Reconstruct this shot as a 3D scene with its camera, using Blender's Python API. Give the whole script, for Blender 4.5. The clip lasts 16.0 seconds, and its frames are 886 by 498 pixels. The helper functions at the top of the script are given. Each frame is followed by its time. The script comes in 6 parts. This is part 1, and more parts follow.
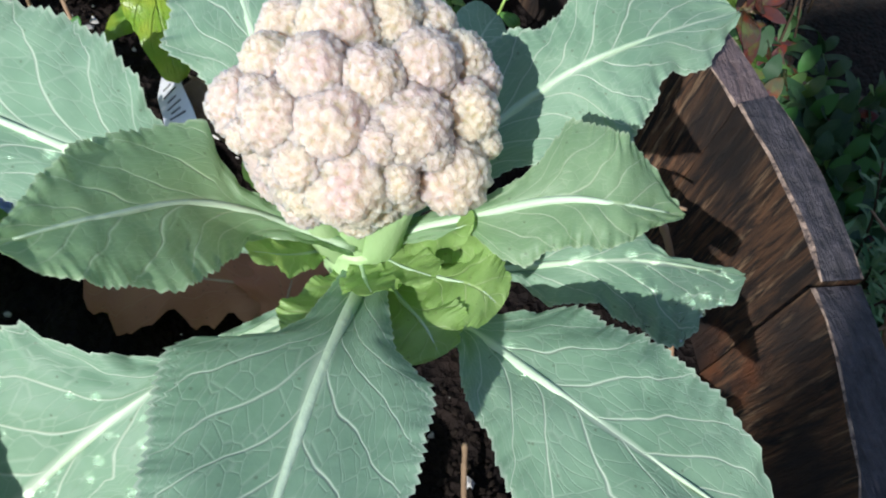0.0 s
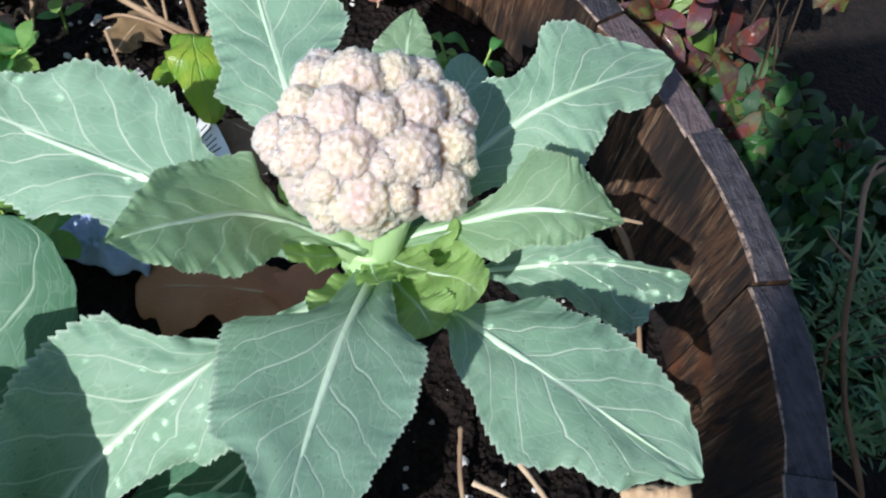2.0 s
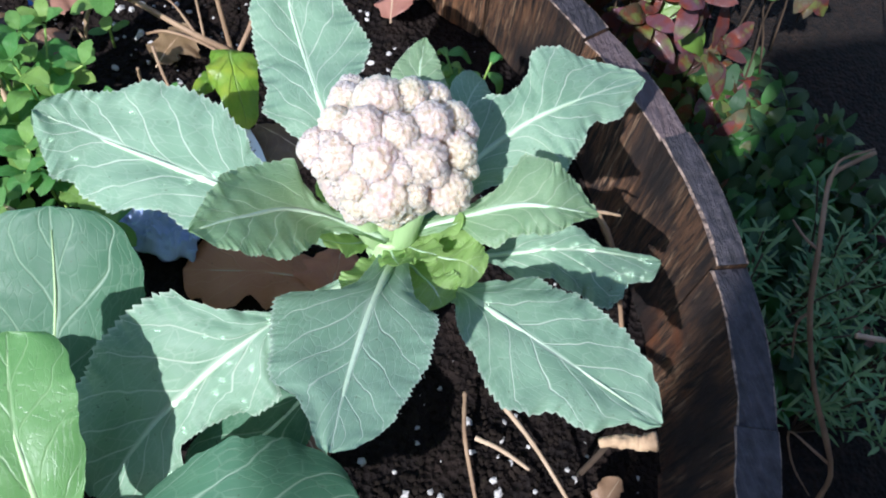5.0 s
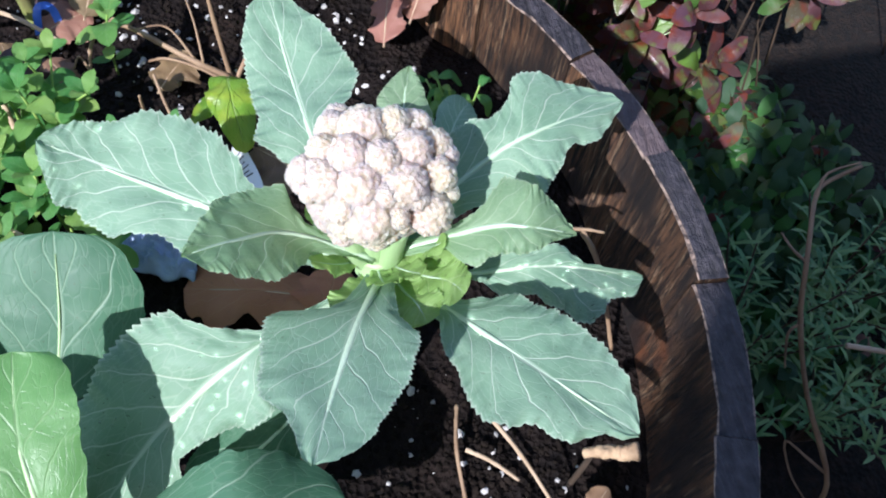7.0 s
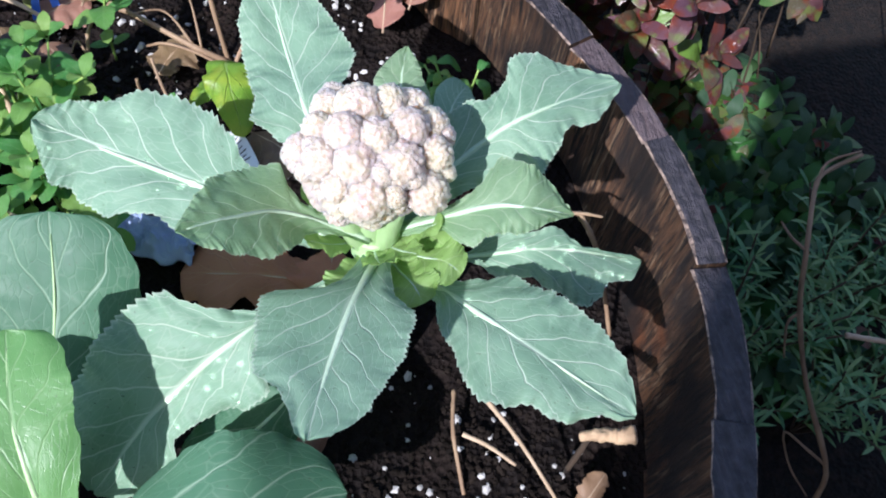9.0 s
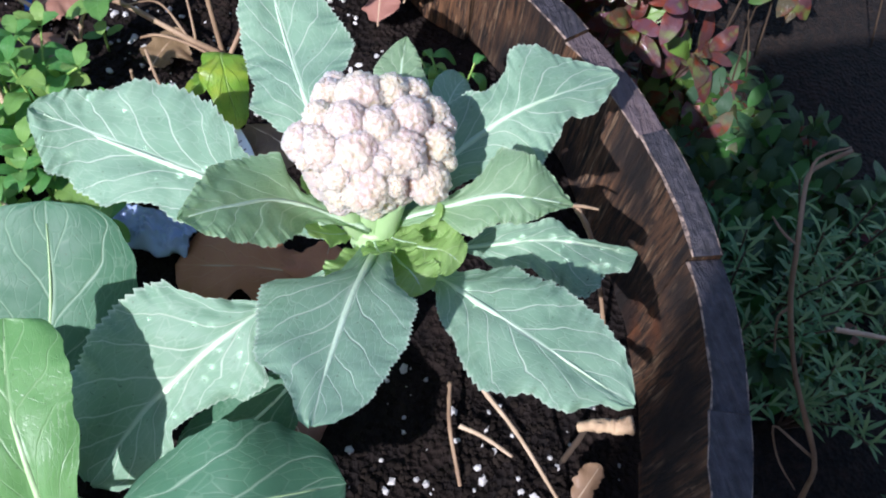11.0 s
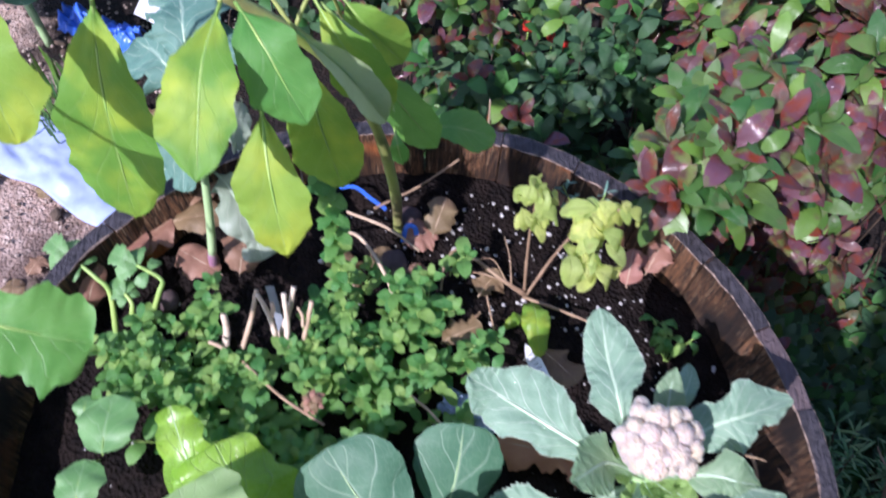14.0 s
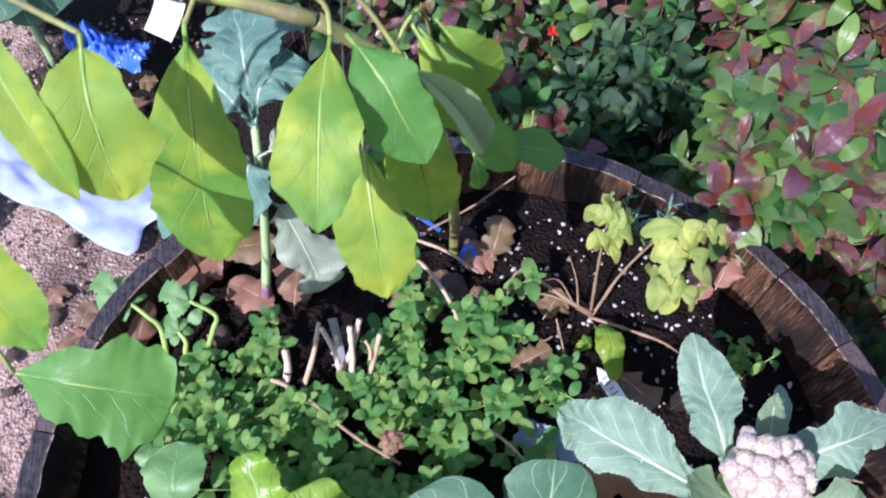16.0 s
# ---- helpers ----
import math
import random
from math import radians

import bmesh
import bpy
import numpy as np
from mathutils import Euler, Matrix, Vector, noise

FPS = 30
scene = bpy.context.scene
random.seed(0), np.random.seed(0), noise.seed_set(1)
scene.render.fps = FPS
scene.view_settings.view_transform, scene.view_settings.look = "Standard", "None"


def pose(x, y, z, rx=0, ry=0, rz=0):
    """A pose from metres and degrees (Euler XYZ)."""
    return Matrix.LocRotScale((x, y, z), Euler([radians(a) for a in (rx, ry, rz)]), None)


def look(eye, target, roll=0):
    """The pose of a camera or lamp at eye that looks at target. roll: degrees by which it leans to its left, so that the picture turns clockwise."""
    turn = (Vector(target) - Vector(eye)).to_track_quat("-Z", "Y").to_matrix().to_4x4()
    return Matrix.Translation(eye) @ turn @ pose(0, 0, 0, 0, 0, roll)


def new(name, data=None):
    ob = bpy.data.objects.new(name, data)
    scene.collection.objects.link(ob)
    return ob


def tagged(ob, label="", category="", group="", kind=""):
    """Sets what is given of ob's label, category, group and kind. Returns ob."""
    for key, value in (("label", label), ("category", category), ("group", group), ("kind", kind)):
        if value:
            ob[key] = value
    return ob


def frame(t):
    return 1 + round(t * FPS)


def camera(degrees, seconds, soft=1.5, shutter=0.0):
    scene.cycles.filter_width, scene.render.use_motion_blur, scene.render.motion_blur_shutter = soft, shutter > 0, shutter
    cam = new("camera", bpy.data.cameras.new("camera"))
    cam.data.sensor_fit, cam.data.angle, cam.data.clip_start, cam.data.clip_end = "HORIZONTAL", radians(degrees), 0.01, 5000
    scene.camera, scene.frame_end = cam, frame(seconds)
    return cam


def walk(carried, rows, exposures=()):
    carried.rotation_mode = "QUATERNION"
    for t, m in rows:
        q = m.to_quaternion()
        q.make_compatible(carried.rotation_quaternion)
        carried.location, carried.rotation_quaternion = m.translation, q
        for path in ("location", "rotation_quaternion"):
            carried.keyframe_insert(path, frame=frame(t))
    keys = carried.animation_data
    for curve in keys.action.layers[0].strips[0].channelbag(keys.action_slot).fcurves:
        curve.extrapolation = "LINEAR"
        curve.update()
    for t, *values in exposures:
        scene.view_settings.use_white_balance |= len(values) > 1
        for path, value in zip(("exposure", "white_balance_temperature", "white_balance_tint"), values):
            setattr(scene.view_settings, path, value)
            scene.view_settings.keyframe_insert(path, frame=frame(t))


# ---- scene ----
cam = camera(57.1, 16.0, soft=2.0, shutter=0.5)
LIGHT = [(0.0, 0.50, 6150.0, 11.0), (3.0, 0.62, 5850.0, 13.0), (7.0, 0.82, 5750.0, 17.0), (12.5, 0.75, 5720.0, 24.0), (14.0, 0.77, 5680.0, 30.0), (16.0, 0.75, 5680.0, 30.0)]
PATH = [
    (0, (0.157, -0.115, 0.651), (0.453, 0.757, -1.125), 7.9),
    (0.5, (0.156, -0.12, 0.666), (0.419, 0.757, -1.112), 5.1),
    (1, (0.155, -0.129, 0.679), (0.438, 0.769, -1.086), 5.5),
    (1.5, (0.156, -0.137, 0.695), (0.431, 0.777, -1.063), 4.6),
    (2, (0.152, -0.148, 0.693), (0.444, 0.805, -1.041), 5.7),
    (2.5, (0.14, -0.161, 0.696), (0.429, 0.805, -1.032), 5.7),
    (3, (0.141, -0.162, 0.695), (0.442, 0.803, -1.03), 6.1),
    (3.2, (0.146, -0.159, 0.697), (0.45, 0.803, -1.03), 5.6),
    (5.5, (0.142, -0.176, 0.743), (0.422, 0.757, -1.003), 5.4),
    (6, (0.144, -0.173, 0.743), (0.428, 0.766, -1.0), 5.2),
    (6.5, (0.144, -0.176, 0.748), (0.413, 0.771, -0.993), 4.3),
    (7, (0.151, -0.18, 0.752), (0.411, 0.787, -0.979), 3.2),
    (7.5, (0.153, -0.182, 0.751), (0.403, 0.782, -0.984), 2.8),
    (8, (0.152, -0.179, 0.751), (0.395, 0.776, -0.99), 2.5),
    (8.5, (0.152, -0.183, 0.749), (0.399, 0.78, -0.986), 2.8),
    (11, (0.146, -0.187, 0.746), (0.436, 0.766, -0.989), 5.2),
    (11.5, (0.112, -0.189, 0.774), (0.379, 0.785, -0.952), 6.8),
    (12, (0.06, -0.202, 0.835), (0.267, 0.797, -0.886), 7.5),
    (12.5, (0.023, -0.22, 0.907), (0.153, 0.761, -0.831), 7.2),
    (13, (0.035, -0.235, 0.992), (0.211, 0.734, -0.75), 10.2),
    (13.5, (0.04, -0.209, 1.051), (0.054, 0.765, -0.696), -0.1),
    (14, (0.006, -0.169, 1.052), (0.074, 0.829, -0.679), 2.5),
    (14.5, (-0.008, -0.111, 1.066), (0.073, 0.907, -0.654), 0.1),
    (15, (-0.032, -0.103, 1.081), (-0.039, 0.958, -0.614), -3.8),
    (15.5, (-0.045, -0.115, 1.057), (0.027, 0.897, -0.667), -0.4),
    (16, (-0.063, -0.131, 1.036), (0.047, 0.861, -0.698), 2.5),
]
walk(cam, [(t, look(eye, target, roll)) for t, eye, target, roll in PATH], LIGHT)

# ---- daylight ----
SUN_TO = Vector((-0.48, -0.52, 0.70)).normalized()
sun_data = bpy.data.lights.new("sun", "SUN")
sun_data.energy, sun_data.angle, sun_data.color = 4.25, radians(0.55), (1.0, 0.96, 0.90)
sun = new("sun", sun_data)
sun.matrix_world = look(SUN_TO * 5, (0, 0, 0))
world = bpy.data.worlds.new("sky")
scene.world = world
world.use_nodes = True
sky = world.node_tree.nodes.new("ShaderNodeTexSky")
sky.sky_type, sky.sun_disc = "NISHITA", False
sky.sun_elevation = math.asin(SUN_TO.z)
sky.sun_rotation = math.atan2(SUN_TO.x, SUN_TO.y)
back = world.node_tree.nodes["Background"]
back.inputs[1].default_value = 0.125
world.node_tree.links.new(sky.outputs[0], back.inputs[0])

# ---- materials ----
def rgba(c):
    return (c[0], c[1], c[2], 1.0)


class Nodes:
    """Short hand for building a node tree."""

    def __init__(self, name):
        self.mat = bpy.data.materials.new(name)
        self.mat.use_nodes = True
        self.tree = self.mat.node_tree
        self.bsdf = self.tree.nodes["Principled BSDF"]
        self.out = self.tree.nodes["Material Output"]

    def add(self, kind, operation="", use_clamp=False, data_type="", feature=""):
        n = self.tree.nodes.new(kind)
        if operation:
            n.operation = operation
        if use_clamp:
            n.use_clamp = True
        if data_type:
            n.data_type = data_type
        if feature:
            n.feature = feature
        return n

    def link(self, a, b):
        self.tree.links.new(a, b)

    def put(self, socket, value):
        if hasattr(value, "is_output"):
            self.link(value, socket)
        else:
            socket.default_value = value

    def math(self, op, a, b=0.0, c=0.0, clamp=False):
        n = self.add("ShaderNodeMath", operation=op, use_clamp=clamp)
        for s, v in zip(n.inputs, (a, b, c)):
            self.put(s, v)
        return n.outputs[0]

    def mix(self, f, a, b):
        n = self.add("ShaderNodeMix", data_type="RGBA")
        self.put(n.inputs[0], f)
        self.put(n.inputs[6], rgba(a) if isinstance(a, tuple) else a)
        self.put(n.inputs[7], rgba(b) if isinstance(b, tuple) else b)
        return n.outputs[2]

    def ramp(self, f, stops):
        n = self.add("ShaderNodeValToRGB")
        els = n.color_ramp.elements
        while len(els) < len(stops):
            els.new(0.5)
        for e, (p, c) in zip(els, stops):
            e.position, e.color = p, rgba(c) if isinstance(c, tuple) else (c, c, c, 1)
        self.put(n.inputs[0], f)
        return n.outputs[0]

    def coords(self, scale=(1, 1, 1), which="Object"):
        t = self.add("ShaderNodeTexCoord")
        m = self.add("ShaderNodeMapping")
        m.inputs["Scale"].default_value = scale
        self.link(t.outputs[which], m.inputs[0])
        return m.outputs[0]

    def noise(self, vec, scale, detail=4.0, rough=0.55, warp=0.0):
        n = self.add("ShaderNodeTexNoise")
        self.link(vec, n.inputs["Vector"])
        n.inputs["Scale"].default_value, n.inputs["Detail"].default_value = scale, detail
        n.inputs["Roughness"].default_value, n.inputs["Distortion"].default_value = rough, warp
        return n.outputs[0]

    def voronoi(self, vec, scale, feature="F1"):
        n = self.add("ShaderNodeTexVoronoi", feature=feature)
        self.link(vec, n.inputs["Vector"])
        n.inputs["Scale"].default_value = scale
        return n.outputs["Distance"], (n.outputs["Color"] if feature == "F1" else None)

    def bump(self, height, strength=0.5, dist=0.001, onto=None):
        n = self.add("ShaderNodeBump")
        n.inputs["Strength"].default_value, n.inputs["Distance"].default_value = strength, dist
        self.link(height, n.inputs["Height"])
        if onto is not None:
            self.link(onto, n.inputs["Normal"])
        self.link(n.outputs[0], self.bsdf.inputs["Normal"])
        return n.outputs[0]

    def done(self, colour, rough=0.6, spec=0.5):
        self.put(self.bsdf.inputs["Base Color"], rgba(colour) if isinstance(colour, tuple) else colour)
        self.put(self.bsdf.inputs["Roughness"], rough)
        self.put(self.bsdf.inputs["Specular IOR Level"], spec)
        return self.mat

    def translucent(self, colour, amount):
        """Lets part of the light through, as a thin leaf does."""
        t = self.add("ShaderNodeBsdfTranslucent")
        self.put(t.inputs[0], rgba(colour) if isinstance(colour, tuple) else colour)
        m = self.add("ShaderNodeMixShader")
        m.inputs[0].default_value = amount
        self.link(self.bsdf.outputs[0], m.inputs[1])
        self.link(t.outputs[0], m.inputs[2])
        self.link(m.outputs[0], self.out.inputs[0])


def leaf_material(name, dark, light, vein, count=7.0, slope=0.35, strength=1.0, rough=0.45, sheer=0.25,
                  sheer_colour=(0.3, 0.5, 0.06), patch=None, patch_from=0.6, relief=0.38, vary=0.0, spec=0.5, other=None, net=9.0, edge=False, patch_scale=17.0, second=None):
    """A leaf with a midrib, side veins that run forward, a net of fine veins, blotches, and patches of another colour."""
    n = Nodes(name)
    uv = n.add("ShaderNodeUVMap").outputs[0]
    place = n.add("ShaderNodeNewGeometry")
    obj = place.outputs["Position"]
    info = n.add("ShaderNodeObjectInfo")
    chance = n.math("FRACT", n.math("ADD", info.outputs["Random"], place.outputs["Random Per Island"]))
    sep = n.add("ShaderNodeSeparateXYZ")
    wob = n.add("ShaderNodeTexNoise")
    n.link(uv, wob.inputs["Vector"])
    wob.inputs["Scale"].default_value, wob.inputs["Detail"].default_value = 5.0, 2.0
    moved = n.add("ShaderNodeVectorMath", operation="MULTIPLY_ADD")
    n.link(wob.outputs[1], moved.inputs[0])
    moved.inputs[1].default_value = (0.06, 0.05, 0)
    n.link(uv, moved.inputs[2])
    n.link(moved.outputs[0], sep.inputs[0])
    x = n.math("SUBTRACT", sep.outputs[0], 0.53)
    a = n.math("MULTIPLY", n.math("ABSOLUTE", x), 2.0)
    side = n.math("MULTIPLY", n.math("GREATER_THAN", x, 0.0), 0.43)
    v = n.math("SUBTRACT", sep.outputs[1], 0.025)
    lean = n.math("MULTIPLY", n.math("POWER", a, 0.8), slope)
    uneven = n.math("MULTIPLY", n.math("SUBTRACT", n.noise(uv, 2.3, 1.0), 0.5), 1.1)
    p = n.math("ADD", n.math("ADD", n.math("MULTIPLY", n.math("SUBTRACT", v, lean), count), side), uneven)
    d = n.math("PINGPONG", p, 0.5)
    wide = n.math("MULTIPLY_ADD", a, -0.040, 0.062)
    lines = n.math("SUBTRACT", 1.0, n.math("DIVIDE", d, wide), clamp=True)
    # branches of the side veins, towards the margin
    p2 = n.math("ADD", n.math("MULTIPLY", n.math("SUBTRACT", v, n.math("MULTIPLY", a, slope * 2.4)), count * 1.7), side)
    d2 = n.math("PINGPONG", p2, 0.5)
    lines2 = n.math("SUBTRACT", 1.0, n.math("DIVIDE", d2, 0.055), clamp=True)
    lines2 = n.math("MULTIPLY", lines2, n.math("MULTIPLY", n.math("SUBTRACT", a, 0.2, clamp=True), 0.6))
    rib = n.math("SUBTRACT", 1.0, n.math("DIVIDE", a, n.math("MULTIPLY_ADD", v, -0.07, 0.10)), clamp=True)
    mesh_d, _ = n.voronoi(uv, net * 2, "DISTANCE_TO_EDGE")
    fine = n.math("MULTIPLY", n.math("SUBTRACT", 1.0, n.math("DIVIDE", mesh_d, 0.05), clamp=True), 0.22)
    veins = n.math("MAXIMUM", n.math("MAXIMUM", lines, lines2), n.math("MAXIMUM", rib, fine))
    blot = n.noise(obj, 38.0, 5.0)
    base = n.mix(n.math("MULTIPLY_ADD", blot, 2.2, -0.6, clamp=True), dark, light)
    if other is not None:
        base = n.mix(n.ramp(chance, other[0]), base, other[1])
    if vary:
        hsv = n.add("ShaderNodeHueSaturation")
        n.link(base, hsv.inputs["Color"])
        n.link(n.math("MULTIPLY_ADD", chance, vary * 0.12, 0.5 - vary * 0.06), hsv.inputs["Hue"])
        n.link(n.math("MULTIPLY_ADD", chance, -vary * 0.9, 1.0 + vary * 0.45), hsv.inputs["Value"])
        base = hsv.outputs[0]
    if patch is not None:
        big = n.noise(obj, patch_scale, 3.0)
        base = n.mix(n.ramp(big, [(patch_from - 0.12, 0.0), (patch_from + 0.12, 1.0)]), base, patch)
    if second is not None:
        moved_on = n.add("ShaderNodeVectorMath", operation="ADD")
        n.link(obj, moved_on.inputs[0])
        moved_on.inputs[1].default_value = (3.1, 1.7, 0.6)
        base = n.mix(n.ramp(n.noise(moved_on.outputs[0], patch_scale * 0.8, 3.0), [(0.54, 0.0), (0.66, 0.9)]), base, second)
    specks, _ = n.voronoi(obj, 260.0)
    base = n.mix(n.math("MULTIPLY", n.math("LESS_THAN", specks, 0.10), 0.45), base, (0.05, 0.05, 0.03))
    if edge:
        flat = n.add("ShaderNodeSeparateXYZ")
        n.link(uv, flat.inputs[0])
        rim = n.math("MULTIPLY", n.math("ABSOLUTE", n.math("SUBTRACT", flat.outputs[0], 0.5)), 2.0)
        base = n.mix(n.math("MULTIPLY", n.math("SUBTRACT", rim, 0.955, clamp=True), 14.0, clamp=True), base, vein)
    colour = n.mix(n.math("MULTIPLY", veins, strength * 0.85, clamp=True), base, vein)
    grain = n.noise(obj, 420.0, 3.0)
    high = n.math("ADD", n.math("MULTIPLY", veins, -0.8), n.math("MULTIPLY", grain, 0.25))
    n.bump(high, relief, 0.0011)
    rough_map = n.math("MULTIPLY_ADD", n.noise(obj, 90.0), 0.3, rough - 0.15)
    n.done(colour, rough_map, spec)
    n.translucent(n.mix(0.5, colour, sheer_colour), sheer)
    return n.mat


CAULI = leaf_material("cauliflower_leaf", (0.175, 0.312, 0.200), (0.265, 0.420, 0.285), (0.60, 0.70, 0.55), 8.5, 0.30, 1.0, 0.52, 0.30,
                      (0.34, 0.52, 0.20), net=8.0, edge=True, spec=0.35)
CAULI_YOUNG = leaf_material("young_cauliflower_leaf", (0.205, 0.355, 0.185), (0.295, 0.445, 0.255), (0.58, 0.68, 0.47), 7.5, 0.30, 1.0, 0.45, 0.46,
                            (0.42, 0.60, 0.16), edge=True)
BRACT = leaf_material("young_bract", (0.26, 0.44, 0.12), (0.36, 0.54, 0.18), (0.56, 0.66, 0.36), 5.0, 0.30, 0.8, 0.45, 0.45, (0.5, 0.7, 0.14))
COLLARD = leaf_material("collard_leaf", (0.050, 0.140, 0.078), (0.082, 0.190, 0.108), (0.33, 0.45, 0.32), 3.6, 0.55, 0.75, 0.52, 0.22, (0.20, 0.38, 0.12),
                        relief=0.35, net=6.0, spec=0.3)
COLLARD_YOUNG = leaf_material("young_collard_leaf", (0.105, 0.265, 0.075), (0.165, 0.335, 0.115), (0.36, 0.49, 0.26), 3.6, 0.5, 0.5, 0.4, 0.25,
                              (0.3, 0.6, 0.06), relief=0.3)
LETTUCE = leaf_material("lettuce_leaf", (0.20, 0.42, 0.035), (0.32, 0.52, 0.07), (0.42, 0.58, 0.22), 6.0, 0.45, 0.55, 0.28, 0.38, (0.45, 0.75, 0.05),
                        relief=0.9, net=7.0)
LETTUCE_PALE = leaf_material("pale_lettuce_leaf", (0.20, 0.33, 0.11), (0.29, 0.42, 0.18), (0.40, 0.51, 0.28), 6.0, 0.45, 0.45, 0.46, 0.34, (0.5, 0.75, 0.15),
                             relief=0.5, net=7.0)
PEPPER = leaf_material("pepper_leaf", (0.13, 0.30, 0.038), (0.24, 0.41, 0.060), (0.34, 0.49, 0.14), 5.5, 0.45, 0.45, 0.55, 0.40, (0.50, 0.68, 0.06),
                       patch=(0.44, 0.52, 0.05), patch_from=0.58, vary=0.3, patch_scale=26.0, spec=0.3)
PEPPER_DARK = leaf_material("green_pepper_leaf", (0.08, 0.27, 0.05), (0.15, 0.36, 0.08), (0.25, 0.44, 0.14), 5.5, 0.45, 0.5, 0.46, 0.38, (0.36, 0.62, 0.06),
                            vary=0.25, spec=0.35)
PEPPER_MID = leaf_material("mottled_pepper_leaf", (0.10, 0.27, 0.036), (0.18, 0.37, 0.055), (0.30, 0.46, 0.14), 5.5, 0.45, 0.45, 0.52, 0.40, (0.48, 0.70, 0.06),
                           patch=(0.40, 0.52, 0.05), patch_from=0.58, vary=0.25, patch_scale=26.0, spec=0.3)
PEPPER_PALE = leaf_material("pepper_leaf_underside", (0.34, 0.46, 0.20), (0.44, 0.55, 0.28), (0.50, 0.60, 0.34), 5.5, 0.45, 0.4, 0.55, 0.30, (0.5, 0.65, 0.2))
KALE = leaf_material("broccoli_leaf", (0.075, 0.18, 0.14), (0.13, 0.25, 0.195), (0.36, 0.48, 0.38), 6.0, 0.4, 0.8, 0.55, 0.16, (0.2, 0.4, 0.15), spec=0.2)
KALE_PALE = leaf_material("pale_broccoli_leaf", (0.24, 0.32, 0.22), (0.34, 0.40, 0.30), (0.5, 0.56, 0.42), 6.0, 0.4, 0.8, 0.45, 0.3, (0.3, 0.45, 0.2))
OREGANO = leaf_material("oregano_leaf", (0.090, 0.235, 0.048), (0.165, 0.335, 0.085), (0.23, 0.40, 0.14), 3.5, 0.4, 0.5, 0.46, 0.34, (0.34, 0.60, 0.06),
                        vary=0.7, relief=0.4, spec=0.35)
BASIL = leaf_material("yellowed_basil_leaf", (0.54, 0.67, 0.15), (0.70, 0.79, 0.28), (0.70, 0.78, 0.34), 5.0, 0.45, 0.5, 0.4, 0.5, (0.66, 0.80, 0.12),
                      vary=0.4, relief=1.0, patch=(0.38, 0.32, 0.12), patch_from=0.74, patch_scale=60.0)
BASIL_GREEN = leaf_material("puckered_basil_leaf", (0.13, 0.32, 0.03), (0.26, 0.46, 0.05), (0.34, 0.52, 0.10), 5.0, 0.45, 0.5, 0.32, 0.4, (0.5, 0.75, 0.05),
                            relief=1.0, patch=(0.42, 0.50, 0.05), patch_from=0.60, patch_scale=60.0)
SHRUB_GREEN = leaf_material("shrub_leaf_green", (0.028, 0.090, 0.018), (0.060, 0.155, 0.032), (0.09, 0.16, 0.05), 4.0, 0.5, 0.4, 0.34, 0.2, (0.2, 0.42, 0.03),
                            vary=0.8, relief=0.4, other=([(0.72, 0.0), (0.9, 1.0)], (0.26, 0.36, 0.05)), patch=(0.12, 0.10, 0.05), patch_from=0.68, patch_scale=60.0)
SHRUB_RED = leaf_material("shrub_leaf_red", (0.065, 0.028, 0.034), (0.125, 0.058, 0.060), (0.16, 0.085, 0.08), 4.0, 0.5, 0.3, 0.24, 0.25, (0.45, 0.14, 0.04),
                          vary=0.8, relief=0.4, other=([(0.6, 0.0), (0.85, 0.7)], (0.10, 0.14, 0.05)), patch=(0.19, 0.035, 0.014), patch_from=0.58, patch_scale=65.0,
                          second=(0.13, 0.18, 0.045))
# darker copy of the green shrub leaf: the undergrowth's shade is in its colour
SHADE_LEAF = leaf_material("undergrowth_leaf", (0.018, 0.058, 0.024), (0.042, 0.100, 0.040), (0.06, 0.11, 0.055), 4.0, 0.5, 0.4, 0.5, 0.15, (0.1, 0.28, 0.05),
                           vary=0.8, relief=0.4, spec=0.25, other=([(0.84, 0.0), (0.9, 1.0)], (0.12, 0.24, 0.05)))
ROSEMARY = leaf_material("rosemary_needle", (0.075, 0.19, 0.06), (0.14, 0.29, 0.10), (0.16, 0.28, 0.12), 2.0, 0.5, 0.2, 0.4, 0.1, (0.2, 0.4, 0.05), vary=0.6, relief=0.2)
PETAL = leaf_material("red_petal", (0.50, 0.02, 0.015), (0.62, 0.05, 0.03), (0.6, 0.1, 0.05), 4.0, 0.5, 0.3, 0.4, 0.2, (0.7, 0.05, 0.02), relief=0.2)
DEAD = leaf_material("dead_leaf", (0.165, 0.090, 0.046), (0.285, 0.172, 0.098), (0.33, 0.21, 0.12), 5.0, 0.5, 0.6, 0.55, 0.12, (0.5, 0.25, 0.1), vary=0.6,
                     patch=(0.12, 0.065, 0.04), patch_from=0.66)

RUSSET = leaf_material("russet_dead_leaf", (0.33, 0.135, 0.058), (0.47, 0.225, 0.110), (0.46, 0.26, 0.14), 5.0, 0.5, 0.6, 0.55, 0.20, (0.6, 0.26, 0.1), vary=0.2, patch=(0.14, 0.06, 0.03), patch_from=0.68)


def stalk_material(name, a, b, rough=0.5, scale=60.0):
    n = Nodes(name)
    obj = n.coords((1, 1, 0.35))
    f = n.noise(obj, scale, 5.0)
    n.bump(n.noise(obj, scale * 6, 3.0), 0.4, 0.001)
    m = n.done(n.mix(n.math("MULTIPLY_ADD", f, 2.4, -0.7, clamp=True), a, b), rough)
    return m


